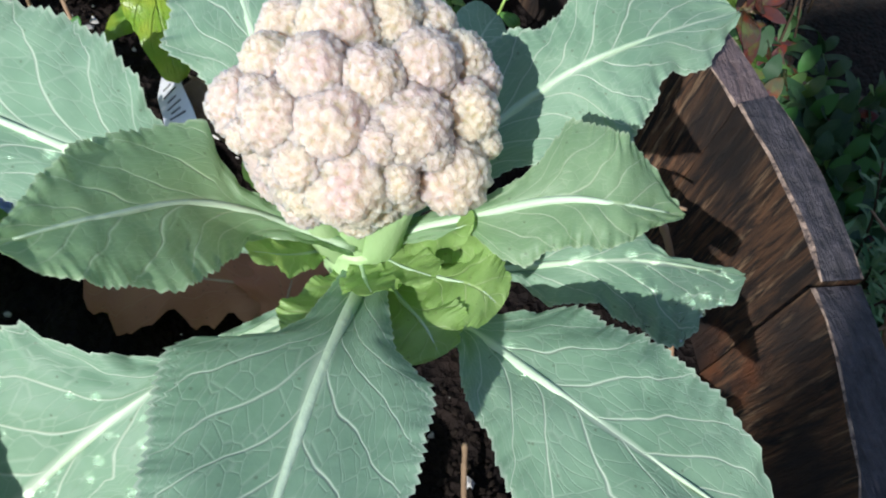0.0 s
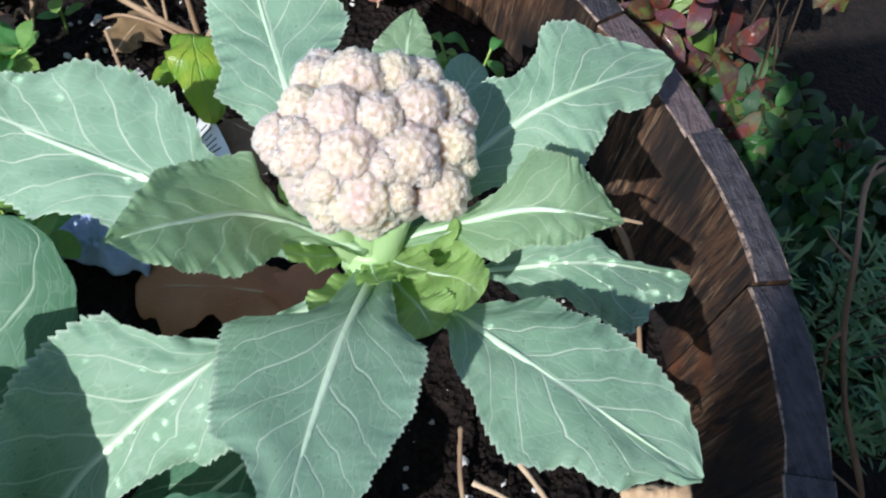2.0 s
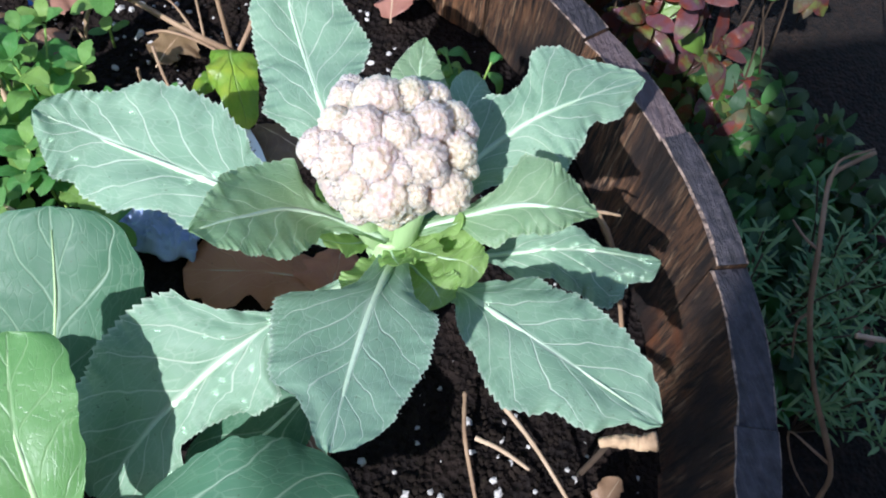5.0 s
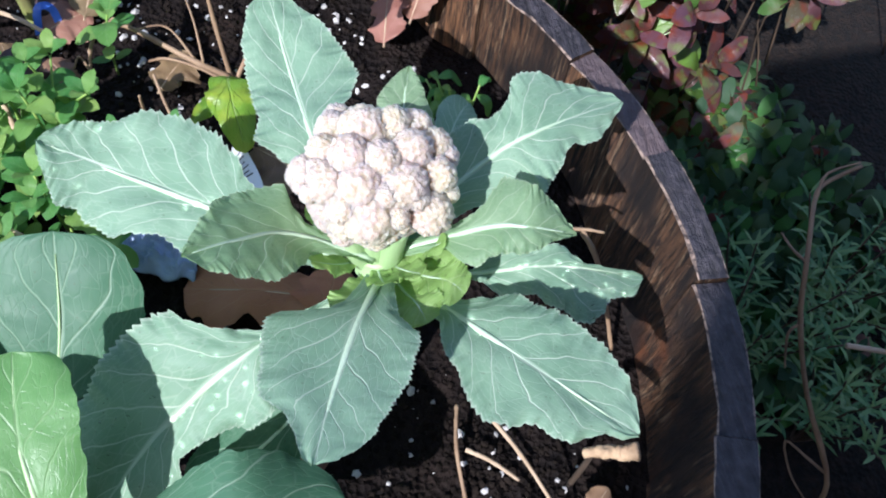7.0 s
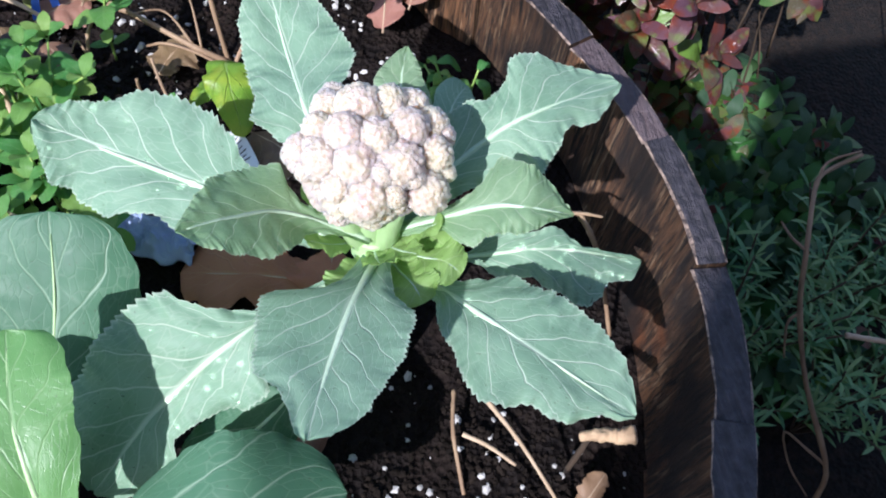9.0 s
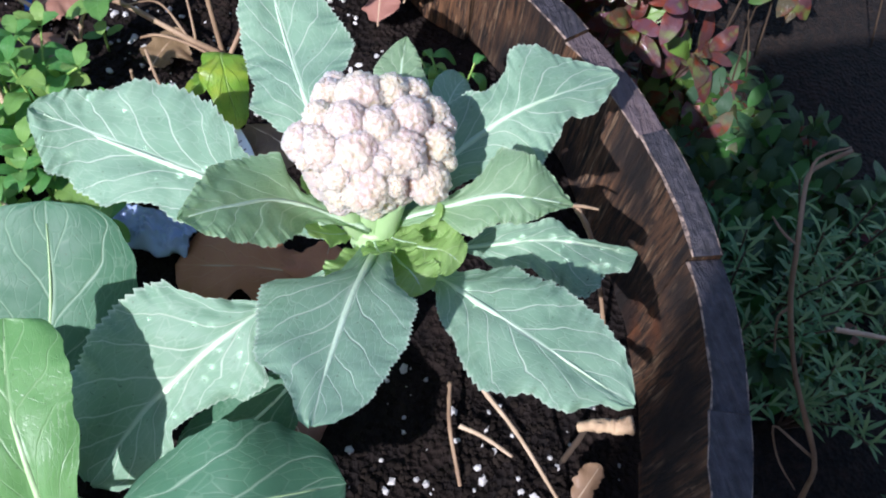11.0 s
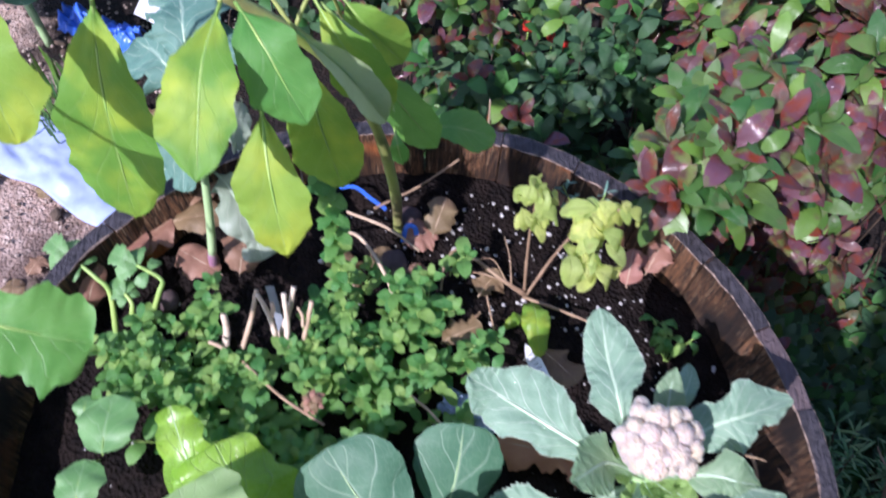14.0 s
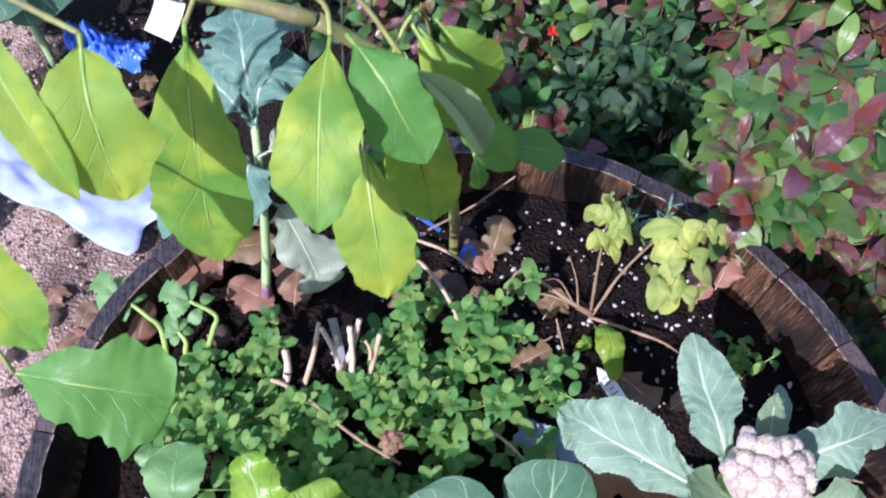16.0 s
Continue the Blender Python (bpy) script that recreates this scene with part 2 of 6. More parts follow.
RIB = stalk_material("pale_rib", (0.40, 0.55, 0.36), (0.50, 0.63, 0.45), 0.6)
RIB_GREEN = stalk_material("green_rib", (0.30, 0.46, 0.20), (0.40, 0.55, 0.28), 0.45)
STEM_GREEN = stalk_material("green_stem", (0.16, 0.33, 0.06), (0.34, 0.46, 0.12), 0.45)
STEM_PEPPER = stalk_material("pepper_stem", (0.36, 0.46, 0.10), (0.13, 0.10, 0.055), 0.55, 38.0)
STEM_BROWN = stalk_material("brown_stem", (0.20, 0.12, 0.07), (0.36, 0.25, 0.15), 0.7)
STEM_DARK = stalk_material("dark_twig", (0.05, 0.035, 0.022), (0.10, 0.065, 0.04), 0.75)
STEM_TAN = stalk_material("dry_stem", (0.36, 0.255, 0.155), (0.54, 0.41, 0.28), 0.7)
STEM_BARK = stalk_material("stick_bark", (0.20, 0.125, 0.07), (0.48, 0.34, 0.20), 0.8, 130.0)
STEM_PALE = stalk_material("pale_cut_stem", (0.50, 0.39, 0.28), (0.66, 0.55, 0.43), 0.65)
STEM_PURPLE = stalk_material("purple_stem", (0.22, 0.07, 0.16), (0.34, 0.22, 0.26), 0.45)


def curd_material():
    n = Nodes("cauliflower_curd")
    geo = n.add("ShaderNodeNewGeometry")
    where = geo.outputs["Position"]
    info = n.add("ShaderNodeObjectInfo")
    tone = n.noise(where, 34.0, 2.0)
    mark = n.math("ADD", tone, n.math("MULTIPLY", n.math("SUBTRACT", info.outputs["Random"], 0.5), 0.22))
    grain, _ = n.voronoi(where, 1150.0)
    bead, _ = n.voronoi(where, 520.0)
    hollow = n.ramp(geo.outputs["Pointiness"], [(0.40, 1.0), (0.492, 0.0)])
    base = n.mix(n.ramp(mark, [(0.40, 0.0), (0.62, 1.0)]), (0.54, 0.470, 0.350), (0.515, 0.420, 0.365))
    base = n.mix(n.ramp(n.noise(where, 70.0, 2.0), [(0.55, 0.0), (0.72, 0.7)]), base, (0.51, 0.370, 0.370))
    # gaps between beads and florets painted darker and yellower: crease shade in the colour
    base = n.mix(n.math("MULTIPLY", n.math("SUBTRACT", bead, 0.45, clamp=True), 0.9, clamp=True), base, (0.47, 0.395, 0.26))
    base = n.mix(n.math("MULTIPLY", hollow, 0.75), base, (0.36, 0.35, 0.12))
    n.bump(n.math("ADD", n.math("MULTIPLY", grain, -1.0), n.math("MULTIPLY", bead, -0.7)), 0.45, 0.0007)
    n.done(base, 0.7, 0.2)
    n.bsdf.inputs["Subsurface Weight"].default_value = 1.0
    n.bsdf.inputs["Subsurface Radius"].default_value = (1.0, 0.8, 0.62)
    n.bsdf.inputs["Subsurface Scale"].default_value = 0.0075
    return n.mat


CURD = curd_material()


def wood_material():
    """Weathered oak, charred on the inside, with grain along the stave."""
    n = Nodes("weathered_stave_wood")
    obj = n.coords((150, 150, 7))
    plain = n.coords()
    grain = n.noise(obj, 2.2, 8.0, 0.72, 0.5)
    blot = n.noise(plain, 16.0, 4.0)
    char = n.noise(plain, 9.0, 3.0)
    col = n.mix(n.ramp(grain, [(0.40, 0.0), (0.58, 1.0)]), (0.006, 0.004, 0.003), (0.20, 0.098, 0.045))
    streak = n.noise(n.coords((90, 90, 2.2)), 2.6, 7.0, 0.75, 0.25)
    col = n.mix(n.ramp(streak, [(0.52, 0.0), (0.60, 0.9)]), col, (0.010, 0.006, 0.004))
    pale = n.noise(n.coords((220, 220, 4)), 1.7, 6.0, 0.7, 0.4)
    col = n.mix(n.ramp(pale, [(0.56, 0.0), (0.66, 0.9)]), col, (0.46, 0.30, 0.17))
    col = n.mix(n.ramp(blot, [(0.58, 0.0), (0.70, 0.75)]), col, (0.38, 0.11, 0.022))
    col = n.mix(n.ramp(char, [(0.44, 0.0), (0.60, 0.9)]), col, (0.011, 0.008, 0.007))
    info = n.add("ShaderNodeObjectInfo")
    hsv = n.add("ShaderNodeHueSaturation")
    n.link(col, hsv.inputs["Color"])
    n.link(n.math("MULTIPLY_ADD", info.outputs["Random"], 0.8, 0.6), hsv.inputs["Value"])
    n.bump(n.math("ADD", grain, n.math("MULTIPLY", blot, 0.5)), 0.9, 0.004)
    return n.done(hsv.outputs[0], 0.7, 0.35)


def end_material():
    """The sawn, greyed upper ends of the staves."""
    n = Nodes("weathered_stave_end")
    plain = n.coords()
    a = n.noise(n.coords((120, 120, 120)), 1.5, 5.0, 0.6)
    lines = n.noise(n.coords((380, 50, 50)), 1.0, 4.0, 0.6)
    col = n.mix(n.ramp(n.math("ADD", n.math("MULTIPLY", a, 0.5), n.math("MULTIPLY", lines, 0.5)), [(0.38, 0.0), (0.62, 1.0)]), (0.012, 0.011, 0.013), (0.052, 0.046, 0.054))
    col = n.mix(n.ramp(n.noise(plain, 24.0), [(0.6, 0.0), (0.72, 0.6)]), col, (0.02, 0.016, 0.015))
    info = n.add("ShaderNodeObjectInfo")
    col = n.mix(n.ramp(info.outputs["Random"], [(0.7, 0.0), (0.95, 0.55)]), col, (0.17, 0.115, 0.11))
    n.bump(n.math("ADD", lines, a), 0.9, 0.003)
    return n.done(col, 0.6, 0.4)


WOOD, WOOD_END = wood_material(), end_material()


def worn_material():
    """Splintered pale edges of the stave ends."""
    n = Nodes("worn_stave_edge")
    f = n.noise(n.coords(), 180.0, 4.0, 0.7)
    n.bump(f, 0.8, 0.002)
    return n.done(n.mix(n.ramp(f, [(0.40, 0.0), (0.60, 1.0)]), (0.05, 0.038, 0.034), (0.34, 0.25, 0.19)), 0.75, 0.3)


WOOD_WORN = worn_material()


def soil_material():
    n = Nodes("dark_potting_soil")
    obj = n.coords()
    a, b = n.noise(obj, 55.0, 6.0, 0.7), n.noise(obj, 14.0, 3.0)
    col = n.mix(n.ramp(a, [(0.35, 0.0), (0.7, 1.0)]), (0.004, 0.003, 0.003), (0.017, 0.012, 0.010))
    col = n.mix(n.ramp(b, [(0.5, 0.0), (0.75, 0.7)]), col, (0.024, 0.015, 0.011))
    d, _ = n.voronoi(obj, 240.0)
    n.bump(n.math("ADD", a, n.math("MULTIPLY", d, 0.6)), 1.0, 0.006)
    return n.done(col, n.math("MULTIPLY_ADD", b, 0.4, 0.6), 0.12)


def ground_material():
    """Pale sandy ground on one side that passes into shade-darkened leaf mould under the shrubs."""
    n = Nodes("sandy_ground")
    obj = n.coords()
    sep = n.add("ShaderNodeSeparateXYZ")
    n.link(obj, sep.inputs[0])
    grit, _ = n.voronoi(obj, 210.0)
    a, b = n.noise(obj, 90.0, 6.0, 0.7), n.noise(obj, 8.0, 4.0)
    sand = n.mix(n.ramp(a, [(0.35, 0.0), (0.68, 1.0)]), (0.24, 0.155, 0.115), (0.55, 0.43, 0.36))
    sand = n.mix(n.ramp(b, [(0.50, 0.0), (0.66, 0.85)]), sand, (0.075, 0.048, 0.038))
    # mould near black: the shade beside the barrel is put into its colour
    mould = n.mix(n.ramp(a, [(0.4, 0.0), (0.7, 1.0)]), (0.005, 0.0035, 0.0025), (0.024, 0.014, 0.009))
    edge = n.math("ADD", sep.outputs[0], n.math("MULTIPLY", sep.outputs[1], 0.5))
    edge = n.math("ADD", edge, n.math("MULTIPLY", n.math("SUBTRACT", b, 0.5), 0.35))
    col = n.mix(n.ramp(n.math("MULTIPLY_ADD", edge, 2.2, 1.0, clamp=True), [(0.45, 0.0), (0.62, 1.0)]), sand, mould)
    n.bump(n.math("ADD", a, n.math("MULTIPLY", grit, 0.7)), 0.9, 0.006)
    return n.done(col, 0.85, 0.3)


def plain_material(name, colour, rough=0.5, spec=0.5, vary=0.12, scale=80.0, metal=0.0):
    n = Nodes(name)
    obj = n.coords()
    f = n.noise(obj, scale, 5.0)
    dark = tuple(c * (1 - 2.2 * vary) for c in colour)
    n.bump(f, 0.25, 0.001)
    m = n.done(n.mix(n.math("MULTIPLY_ADD", f, 2.0, -0.5, clamp=True), dark, colour), rough, spec)
    n.bsdf.inputs["Metallic"].default_value = metal
    return m


def droplet_material():
    n = Nodes("water")
    n.done((1.0, 1.0, 1.0), 0.05, 0.5)
    n.bsdf.inputs["Transmission Weight"].default_value = 1.0
    n.bsdf.inputs["IOR"].default_value = 1.33
    return n.mat


SOIL, GROUND, WATER = soil_material(), ground_material(), droplet_material()
PERLITE = plain_material("perlite", (0.62, 0.60, 0.57), 0.8, 0.3, 0.25)
CRUMB = plain_material("soil_crumb", (0.018, 0.013, 0.010), 0.9, 0.12, 0.4)
GRIT = plain_material("sand_grain", (0.52, 0.42, 0.34), 0.8, 0.3, 0.3, 20.0)
WHITE_PLASTIC = plain_material("white_plastic", (0.74, 0.75, 0.78), 0.35, 0.5, 0.06)
BLUE_PLASTIC = plain_material("blue_plastic", (0.05, 0.16, 0.66), 0.3, 0.5, 0.1)
GREY_PLASTIC = plain_material("grey_plastic", (0.30, 0.34, 0.38), 0.4, 0.5, 0.1)
SHEET_PLASTIC = plain_material("pale_blue_film", (0.36, 0.45, 0.70), 0.32, 0.5, 0.14, 30.0)
STONE = plain_material("purplish_clod", (0.10, 0.070, 0.070), 0.8, 0.3, 0.25, 90.0)
SHADE_WALL = plain_material("grey_wall", (0.22, 0.21, 0.19), 0.9, 0.2, 0.12, 12.0)
INK = plain_material("grey_ink", (0.12, 0.12, 0.13), 0.6, 0.4)
WIRE = plain_material("grey_wire", (0.35, 0.34, 0.33), 0.4, 0.5, 0.1, 80.0, 0.8)

# ---- building ----
ORIGIN = {}


def thing(name, loc, label, category, group="", kind=""):
    e = new(name)
    e.location, e.empty_display_size = loc, 0.02
    ORIGIN[e.name] = Vector(loc)
    return tagged(e, label, category, group, kind)


def link_mesh(name, me, parent, label="", kind=""):
    ob = new(name, me)
    ob.parent = parent
    ORIGIN[ob.name] = ORIGIN[parent.name]
    return tagged(ob, label, "", "", kind)


def part(name, verts, faces, mat, parent, label="", uvs=None, smooth=True, kind="", slots=None):
    """One mesh object from points in the world, under a thing or a part."""
    o = ORIGIN[parent.name]
    me = bpy.data.meshes.new(name)
    me.from_pydata([(v[0] - o.x, v[1] - o.y, v[2] - o.z) for v in verts], [], faces)
    for m in mat if isinstance(mat, (list, tuple)) else [mat]:
        me.materials.append(m)
    if uvs is not None:
        layer = me.uv_layers.new(name="UVMap")
        idx = np.empty(len(me.loops), dtype=np.int32)
        me.loops.foreach_get("vertex_index", idx)
        layer.data.foreach_set("uv", np.asarray(uvs, dtype=np.float32)[idx].ravel())
    if slots is not None:
        me.polygons.foreach_set("material_index", np.asarray(slots, dtype=np.int32))
    if smooth:
        me.polygons.foreach_set("use_smooth", np.ones(len(me.polygons), dtype=bool))
    me.update()
    return link_mesh(name, me, parent, label, kind)


def whole(name, verts, faces, mat, label, category, group="", kind="", loc=None, uvs=None, smooth=True):
    """A thing that is one mesh."""
    loc = Vector(loc) if loc is not None else Vector(np.asarray(verts, dtype=float).mean(0))
    hub = thing("hub", loc, "", "")
    ob = part(name, verts, faces, mat, hub, "", uvs, smooth)
    ob.parent = None
    ob.location = loc
    bpy.data.objects.remove(hub)
    ORIGIN[ob.name] = loc
    return tagged(ob, label, category, group, kind)


def bez(pts):
    """A smooth curve through three or more points."""
    p = [Vector(q) for q in pts]
    q = [2 * p[0] - p[1]] + p + [2 * p[-1] - p[-2]]

    def at(v):
        x = min(max(v, 0.0), 1.0) * (len(p) - 1)
        i = min(int(x), len(p) - 2)
        t = x - i
        a, b, c, d = q[i], q[i + 1], q[i + 2], q[i + 3]
        return 0.5 * (2 * b + (c - a) * t + (2 * a - 5 * b + 4 * c - d) * t * t + (3 * b - a - 3 * c + d) * t**3)

    return at


def tube(pts, r0, r1, sides=8, rings=16, rough=0.0, seed=0, bulge=None):
    """A tapered stalk along a curve, with its ends closed."""
    c = bez(pts) if not callable(pts) else pts
    verts, faces = [], []
    side = None
    for i in range(rings + 1):
        v = i / rings
        t = (c(v + 0.01) - c(v - 0.01)).normalized()
        if side is None:
            side = t.orthogonal().normalized()
        side = (side - t * side.dot(t)).normalized()
        up = t.cross(side)
        r = r0 + (r1 - r0) * v
        if bulge:
            r *= 1 + bulge * max(0.0, math.sin(v * 37 + seed)) ** 8
        for k in range(sides):
            a = 2 * math.pi * k / sides
            rr = r * (1 + rough * noise.noise(Vector((v * 9 + seed, math.cos(a) * 2, math.sin(a) * 2))))
            verts.append(c(v) + (side * math.cos(a) + up * math.sin(a)) * rr)
    for i in range(rings):
        for k in range(sides):
            faces.append((i * sides + k, i * sides + (k + 1) % sides, (i + 1) * sides + (k + 1) % sides, (i + 1) * sides + k))
    faces.append(tuple(reversed(range(sides))))
    faces.append(tuple(range(rings * sides, (rings + 1) * sides)))
    return verts, faces


class Blade:
    """The surface of a leaf: along a curve from base to tip, with a width, a fold, waves and a toothed margin."""

    def __init__(self, pts, half, up=(0, 0, 1), a=0.6, b=0.5, stalk=0.0, stalk_w=0.06, fold=0.15, curl=0.15, wave=0.08, waves=3.0,
                 serr=0.0, teeth=20, lobe=0.05, seed=0, twist=0.0, skew=(1.0, 1.0), margin=None, pucker=0.0, ruffle=0.0):
        self.c, self.half, self.up = bez(pts), half, Vector(up).normalized()
        self.a, self.b, self.stalk, self.stalk_w = a, b, stalk, stalk_w
        self.fold, self.curl, self.wave, self.waves = fold, curl, wave, waves
        self.serr, self.teeth, self.lobe, self.seed, self.twist, self.skew = serr, teeth, lobe, seed, twist, skew
        self.margin, self.pucker, self.ruffle = margin, pucker, ruffle
        top = a / (a + b)
        self.norm = top**a * (1 - top) ** b

    def width(self, v, side):
        if self.margin:
            return self.outline(v, side)
        x = (v - self.stalk) / (1 - self.stalk)
        w = 0.0 if x <= 0 else (x**self.a * max(0.0, 1 - x) ** self.b) / self.norm
        w *= 1 + self.lobe * 2 * noise.noise(Vector((v * 5.5 + self.seed * 3.1, side * 7.7 + self.seed, 0.3)))
        w *= 1 + self.lobe * noise.noise(Vector((v * 14 + self.seed, side * 3.3, 5.1)))
        w *= self.skew[1 if side > 0 else 0]
        return max(w, self.stalk_w * (1 - 0.8 * v))

    def outline(self, v, side):
        """The width between the stations of an irregular margin, with small uneven bites."""
        table = self.margin[1 if side > 0 else 0]
        v = min(max(v, 0.0), 1.0)
        for (v0, w0), (v1, w1) in zip(table, table[1:]):
            if v <= v1:
                f = (v - v0) / (v1 - v0)
                w = w0 + (w1 - w0) * (0.5 * f + 0.5 * f * f * (3 - 2 * f))
                break
        w *= 1 + self.lobe * noise.noise(Vector((v * 9 + self.seed * 3.1, side * 7.7, 0.3))) + 0.5 * self.lobe * noise.noise(Vector((v * 23, side * 3.3, self.seed)))
        return w / self.half

    def axes(self, v):
        t = (self.c(v + 0.02) - self.c(v - 0.02)).normalized()
        s = t.cross(self.up).normalized()
        n = s.cross(t)
        if self.twist:
            m = Matrix.Rotation(self.twist * (v - 0.4), 3, t)
            s, n = m @ s, m @ n
        return s, n

    def at(self, u, v, lift=0.0):
        s, n = self.axes(v)
        side = 1 if u >= 0 else -1
        w = self.width(v, side) * self.half
        au = abs(u)
        x = u * w
        if self.serr and au > 0.9:
            x *= 1 + self.serr * (((v * self.teeth + 0.17 * side) % 1.0) - 0.5) * (0.6 + 0.8 * abs(noise.noise(Vector((v * 9, side, self.seed)))))
        h = w * (self.fold * au - self.curl * au * au)
        h += self.wave * self.half * au**1.6 * math.sin(2 * math.pi * self.waves * v + side * 1.3 + self.seed) * min(1.0, w / self.half + 0.1)
        h += 0.05 * self.half * noise.noise(Vector((u * 2 + self.seed, v * 5, 1.7)))
        if self.pucker:
            lean = v - 0.16 * au
            swell = abs(math.sin(math.pi * 8.5 * lean + 0.7 * side + 2.2 * noise.noise(Vector((v * 3, side, self.seed))))) ** 0.7 * min(1.0, au * 2.5) * (1 - 0.3 * au)
            h += self.pucker * self.half * (swell + 0.9 * noise.noise(Vector((u * 5, v * 15, self.seed * 1.3))))
        if self.ruffle:
            h += self.ruffle * self.half * au**4 * (noise.noise(Vector((v * 17 + self.seed, side * 4.1, 2.2))) + 0.6 * noise.noise(Vector((v * 41, side * 2.7, self.seed))))
        return self.c(v) + s * x + n * (h + lift)

    def mesh(self, nu=12, nv=60):
        verts, uvs, faces = [], [], []
        for j in range(nv + 1):
            v = j / nv
            for i in range(nu + 1):
                u = 2 * i / nu - 1
                u = math.copysign(abs(u) ** 0.85, u)
                verts.append(self.at(u, v))
                uvs.append((u * 0.5 + 0.5, v))
        for j in range(nv):
            for i in range(nu):
                k = j * (nu + 1) + i
                faces.append((k, k + 1, k + nu + 2, k + nu + 1))
        return verts, faces, uvs

    def rib(self, r0, r1=None, end=0.92, sides=6, rings=24):
        c = lambda v: self.c(v * end) + self.axes(v * end)[1] * (-r0 * 0.45 * (1 - v))
        return tube(c, r0, r1 if r1 is not None else r0 * 0.12, sides, rings)


def sphere(c, r, squash=1.0, rings=6, sides=9):
    verts, faces = [Vector(c) + Vector((0, 0, r * squash))], []
    for i in range(1, rings):
        a = math.pi * i / rings
        for k in range(sides):
            b = 2 * math.pi * k / sides
            verts.append(Vector(c) + Vector((r * math.sin(a) * math.cos(b), r * math.sin(a) * math.sin(b), r * squash * math.cos(a))))
    verts.append(Vector(c) - Vector((0, 0, r * squash)))
    last = len(verts) - 1
    for k in range(sides):
        faces.append((0, 1 + k, 1 + (k + 1) % sides))
        faces.append((last, last - 1 - k, last - 1 - (k + 1) % sides))
    for i in range(rings - 2):
        for k in range(sides):
            p, q = 1 + i * sides, 1 + (i + 1) * sides
            faces.append((p + k, q + k, q + (k + 1) % sides, p + (k + 1) % sides))
    return verts, faces


def join(pieces):
    verts, faces = [], []
    for v, f in pieces:
        n = len(verts)
        verts += list(v)
        faces += [tuple(i + n for i in g) for g in f]
    return verts, faces


def add_leaf(parent, mat, blade, rib=None, rib_mat=None, nu=12, nv=60, label="", drops=0, rng=None, drop_r=0.0012, name="leaf", drop_at=None):
    v, f, uv = blade.mesh(nu, nv)
    ob = part(name, v, f, mat, parent, label, uv)
    if rib:
        rv, rf = blade.rib(rib)
        part("midrib", rv, rf, rib_mat, ob)
    for _ in range(drops):
        u, w = drop_at(rng) if drop_at else (rng.uniform(-0.8, 0.8), rng.uniform(0.3, 0.9))
        r = drop_r * rng.uniform(0.35, 1.3)
        dv, df = sphere(blade.at(u, w, r * 0.30), r, 0.72, 8, 12)
        part("droplet", dv, df, WATER, ob).visible_shadow = False
    return ob


RIM, SOIL_Z = 0.42, 0.366


def barrel_out(angle, z):
    """The outer radius of the planter at an angle and a height."""
    bump = max(0.0, math.cos(angle - radians(152))) ** 2
    back = max(0.0, math.sin(angle)) ** 4
    return 0.3305 + 0.030 * bump + 0.010 * back * (1 - bump) - 0.055 * (max(0.0, RIM - z) / RIM) ** 1.25


def soil_height(x, y):
    r = math.hypot(x, y)
    z = SOIL_Z + 0.010 * noise.noise(Vector((x * 9, y * 9, 0.2))) + 0.006 * noise.noise(Vector((x * 28, y * 28, 3.1)))
    z += 0.0035 * noise.noise(Vector((x * 75, y * 75, 1.1))) + 0.002 * noise.noise(Vector((x * 160, y * 160, 2.1)))
    dip = max(0.0, min(1.0, (x - 0.12) / 0.16)) * max(0.0, min(1.0, (0.16 - y) / 0.12))
    return z - 0.032 * dip - 0.006 * max(0.0, (r - 0.24) / 0.08)


# ---- the ground ----
def build_ground():
    verts, faces, rows, sides = [(0, 0, 0)], [], [], 120
    r = 0.02
    radii = []
    while r < 400:
        radii.append(r)
        r *= 1.06 if r < 3 else 1.35
    for r in radii:
        for k in range(sides):
            a = 2 * math.pi * k / sides
            x, y = r * math.cos(a), r * math.sin(a)
            z = 0.0
            if 0.28 < r < 6:
                z = 0.012 * noise.noise(Vector((x * 6, y * 6, 0))) + 0.006 * noise.noise(Vector((x * 22, y * 22, 4)))
            verts.append((x, y, z))
    for k in range(sides):
        faces.append((0, 1 + k, 1 + (k + 1) % sides))
    for i in range(len(radii) - 1):
        for k in range(sides):
            p, q = 1 + i * sides, 1 + (i + 1) * sides
            faces.append((p + k, q + k, q + (k + 1) % sides, p + (k + 1) % sides))
    whole("ground", verts, faces, GROUND, "sandy garden ground passing into leaf mould with shade in its dark colour", "ground", "", "structure", (0, 0, 0))


build_ground()


def build_shade_wall():
    """Plain unseen wall, added on the sunny side to shade the barrel's right."""
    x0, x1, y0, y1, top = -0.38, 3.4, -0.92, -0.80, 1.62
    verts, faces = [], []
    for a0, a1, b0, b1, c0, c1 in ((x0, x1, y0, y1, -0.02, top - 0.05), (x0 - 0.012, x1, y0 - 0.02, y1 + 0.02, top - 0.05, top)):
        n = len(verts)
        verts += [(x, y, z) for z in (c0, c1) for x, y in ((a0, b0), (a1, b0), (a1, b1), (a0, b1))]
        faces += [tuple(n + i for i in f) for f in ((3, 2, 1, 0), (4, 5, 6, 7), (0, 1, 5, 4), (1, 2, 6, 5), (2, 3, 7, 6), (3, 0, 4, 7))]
    whole("wall_south", verts, faces, SHADE_WALL, "plain grey unseen wall added to cast shade", "wall", "", "structure", (0.5, -0.86, 0), None, False)



build_shade_wall()


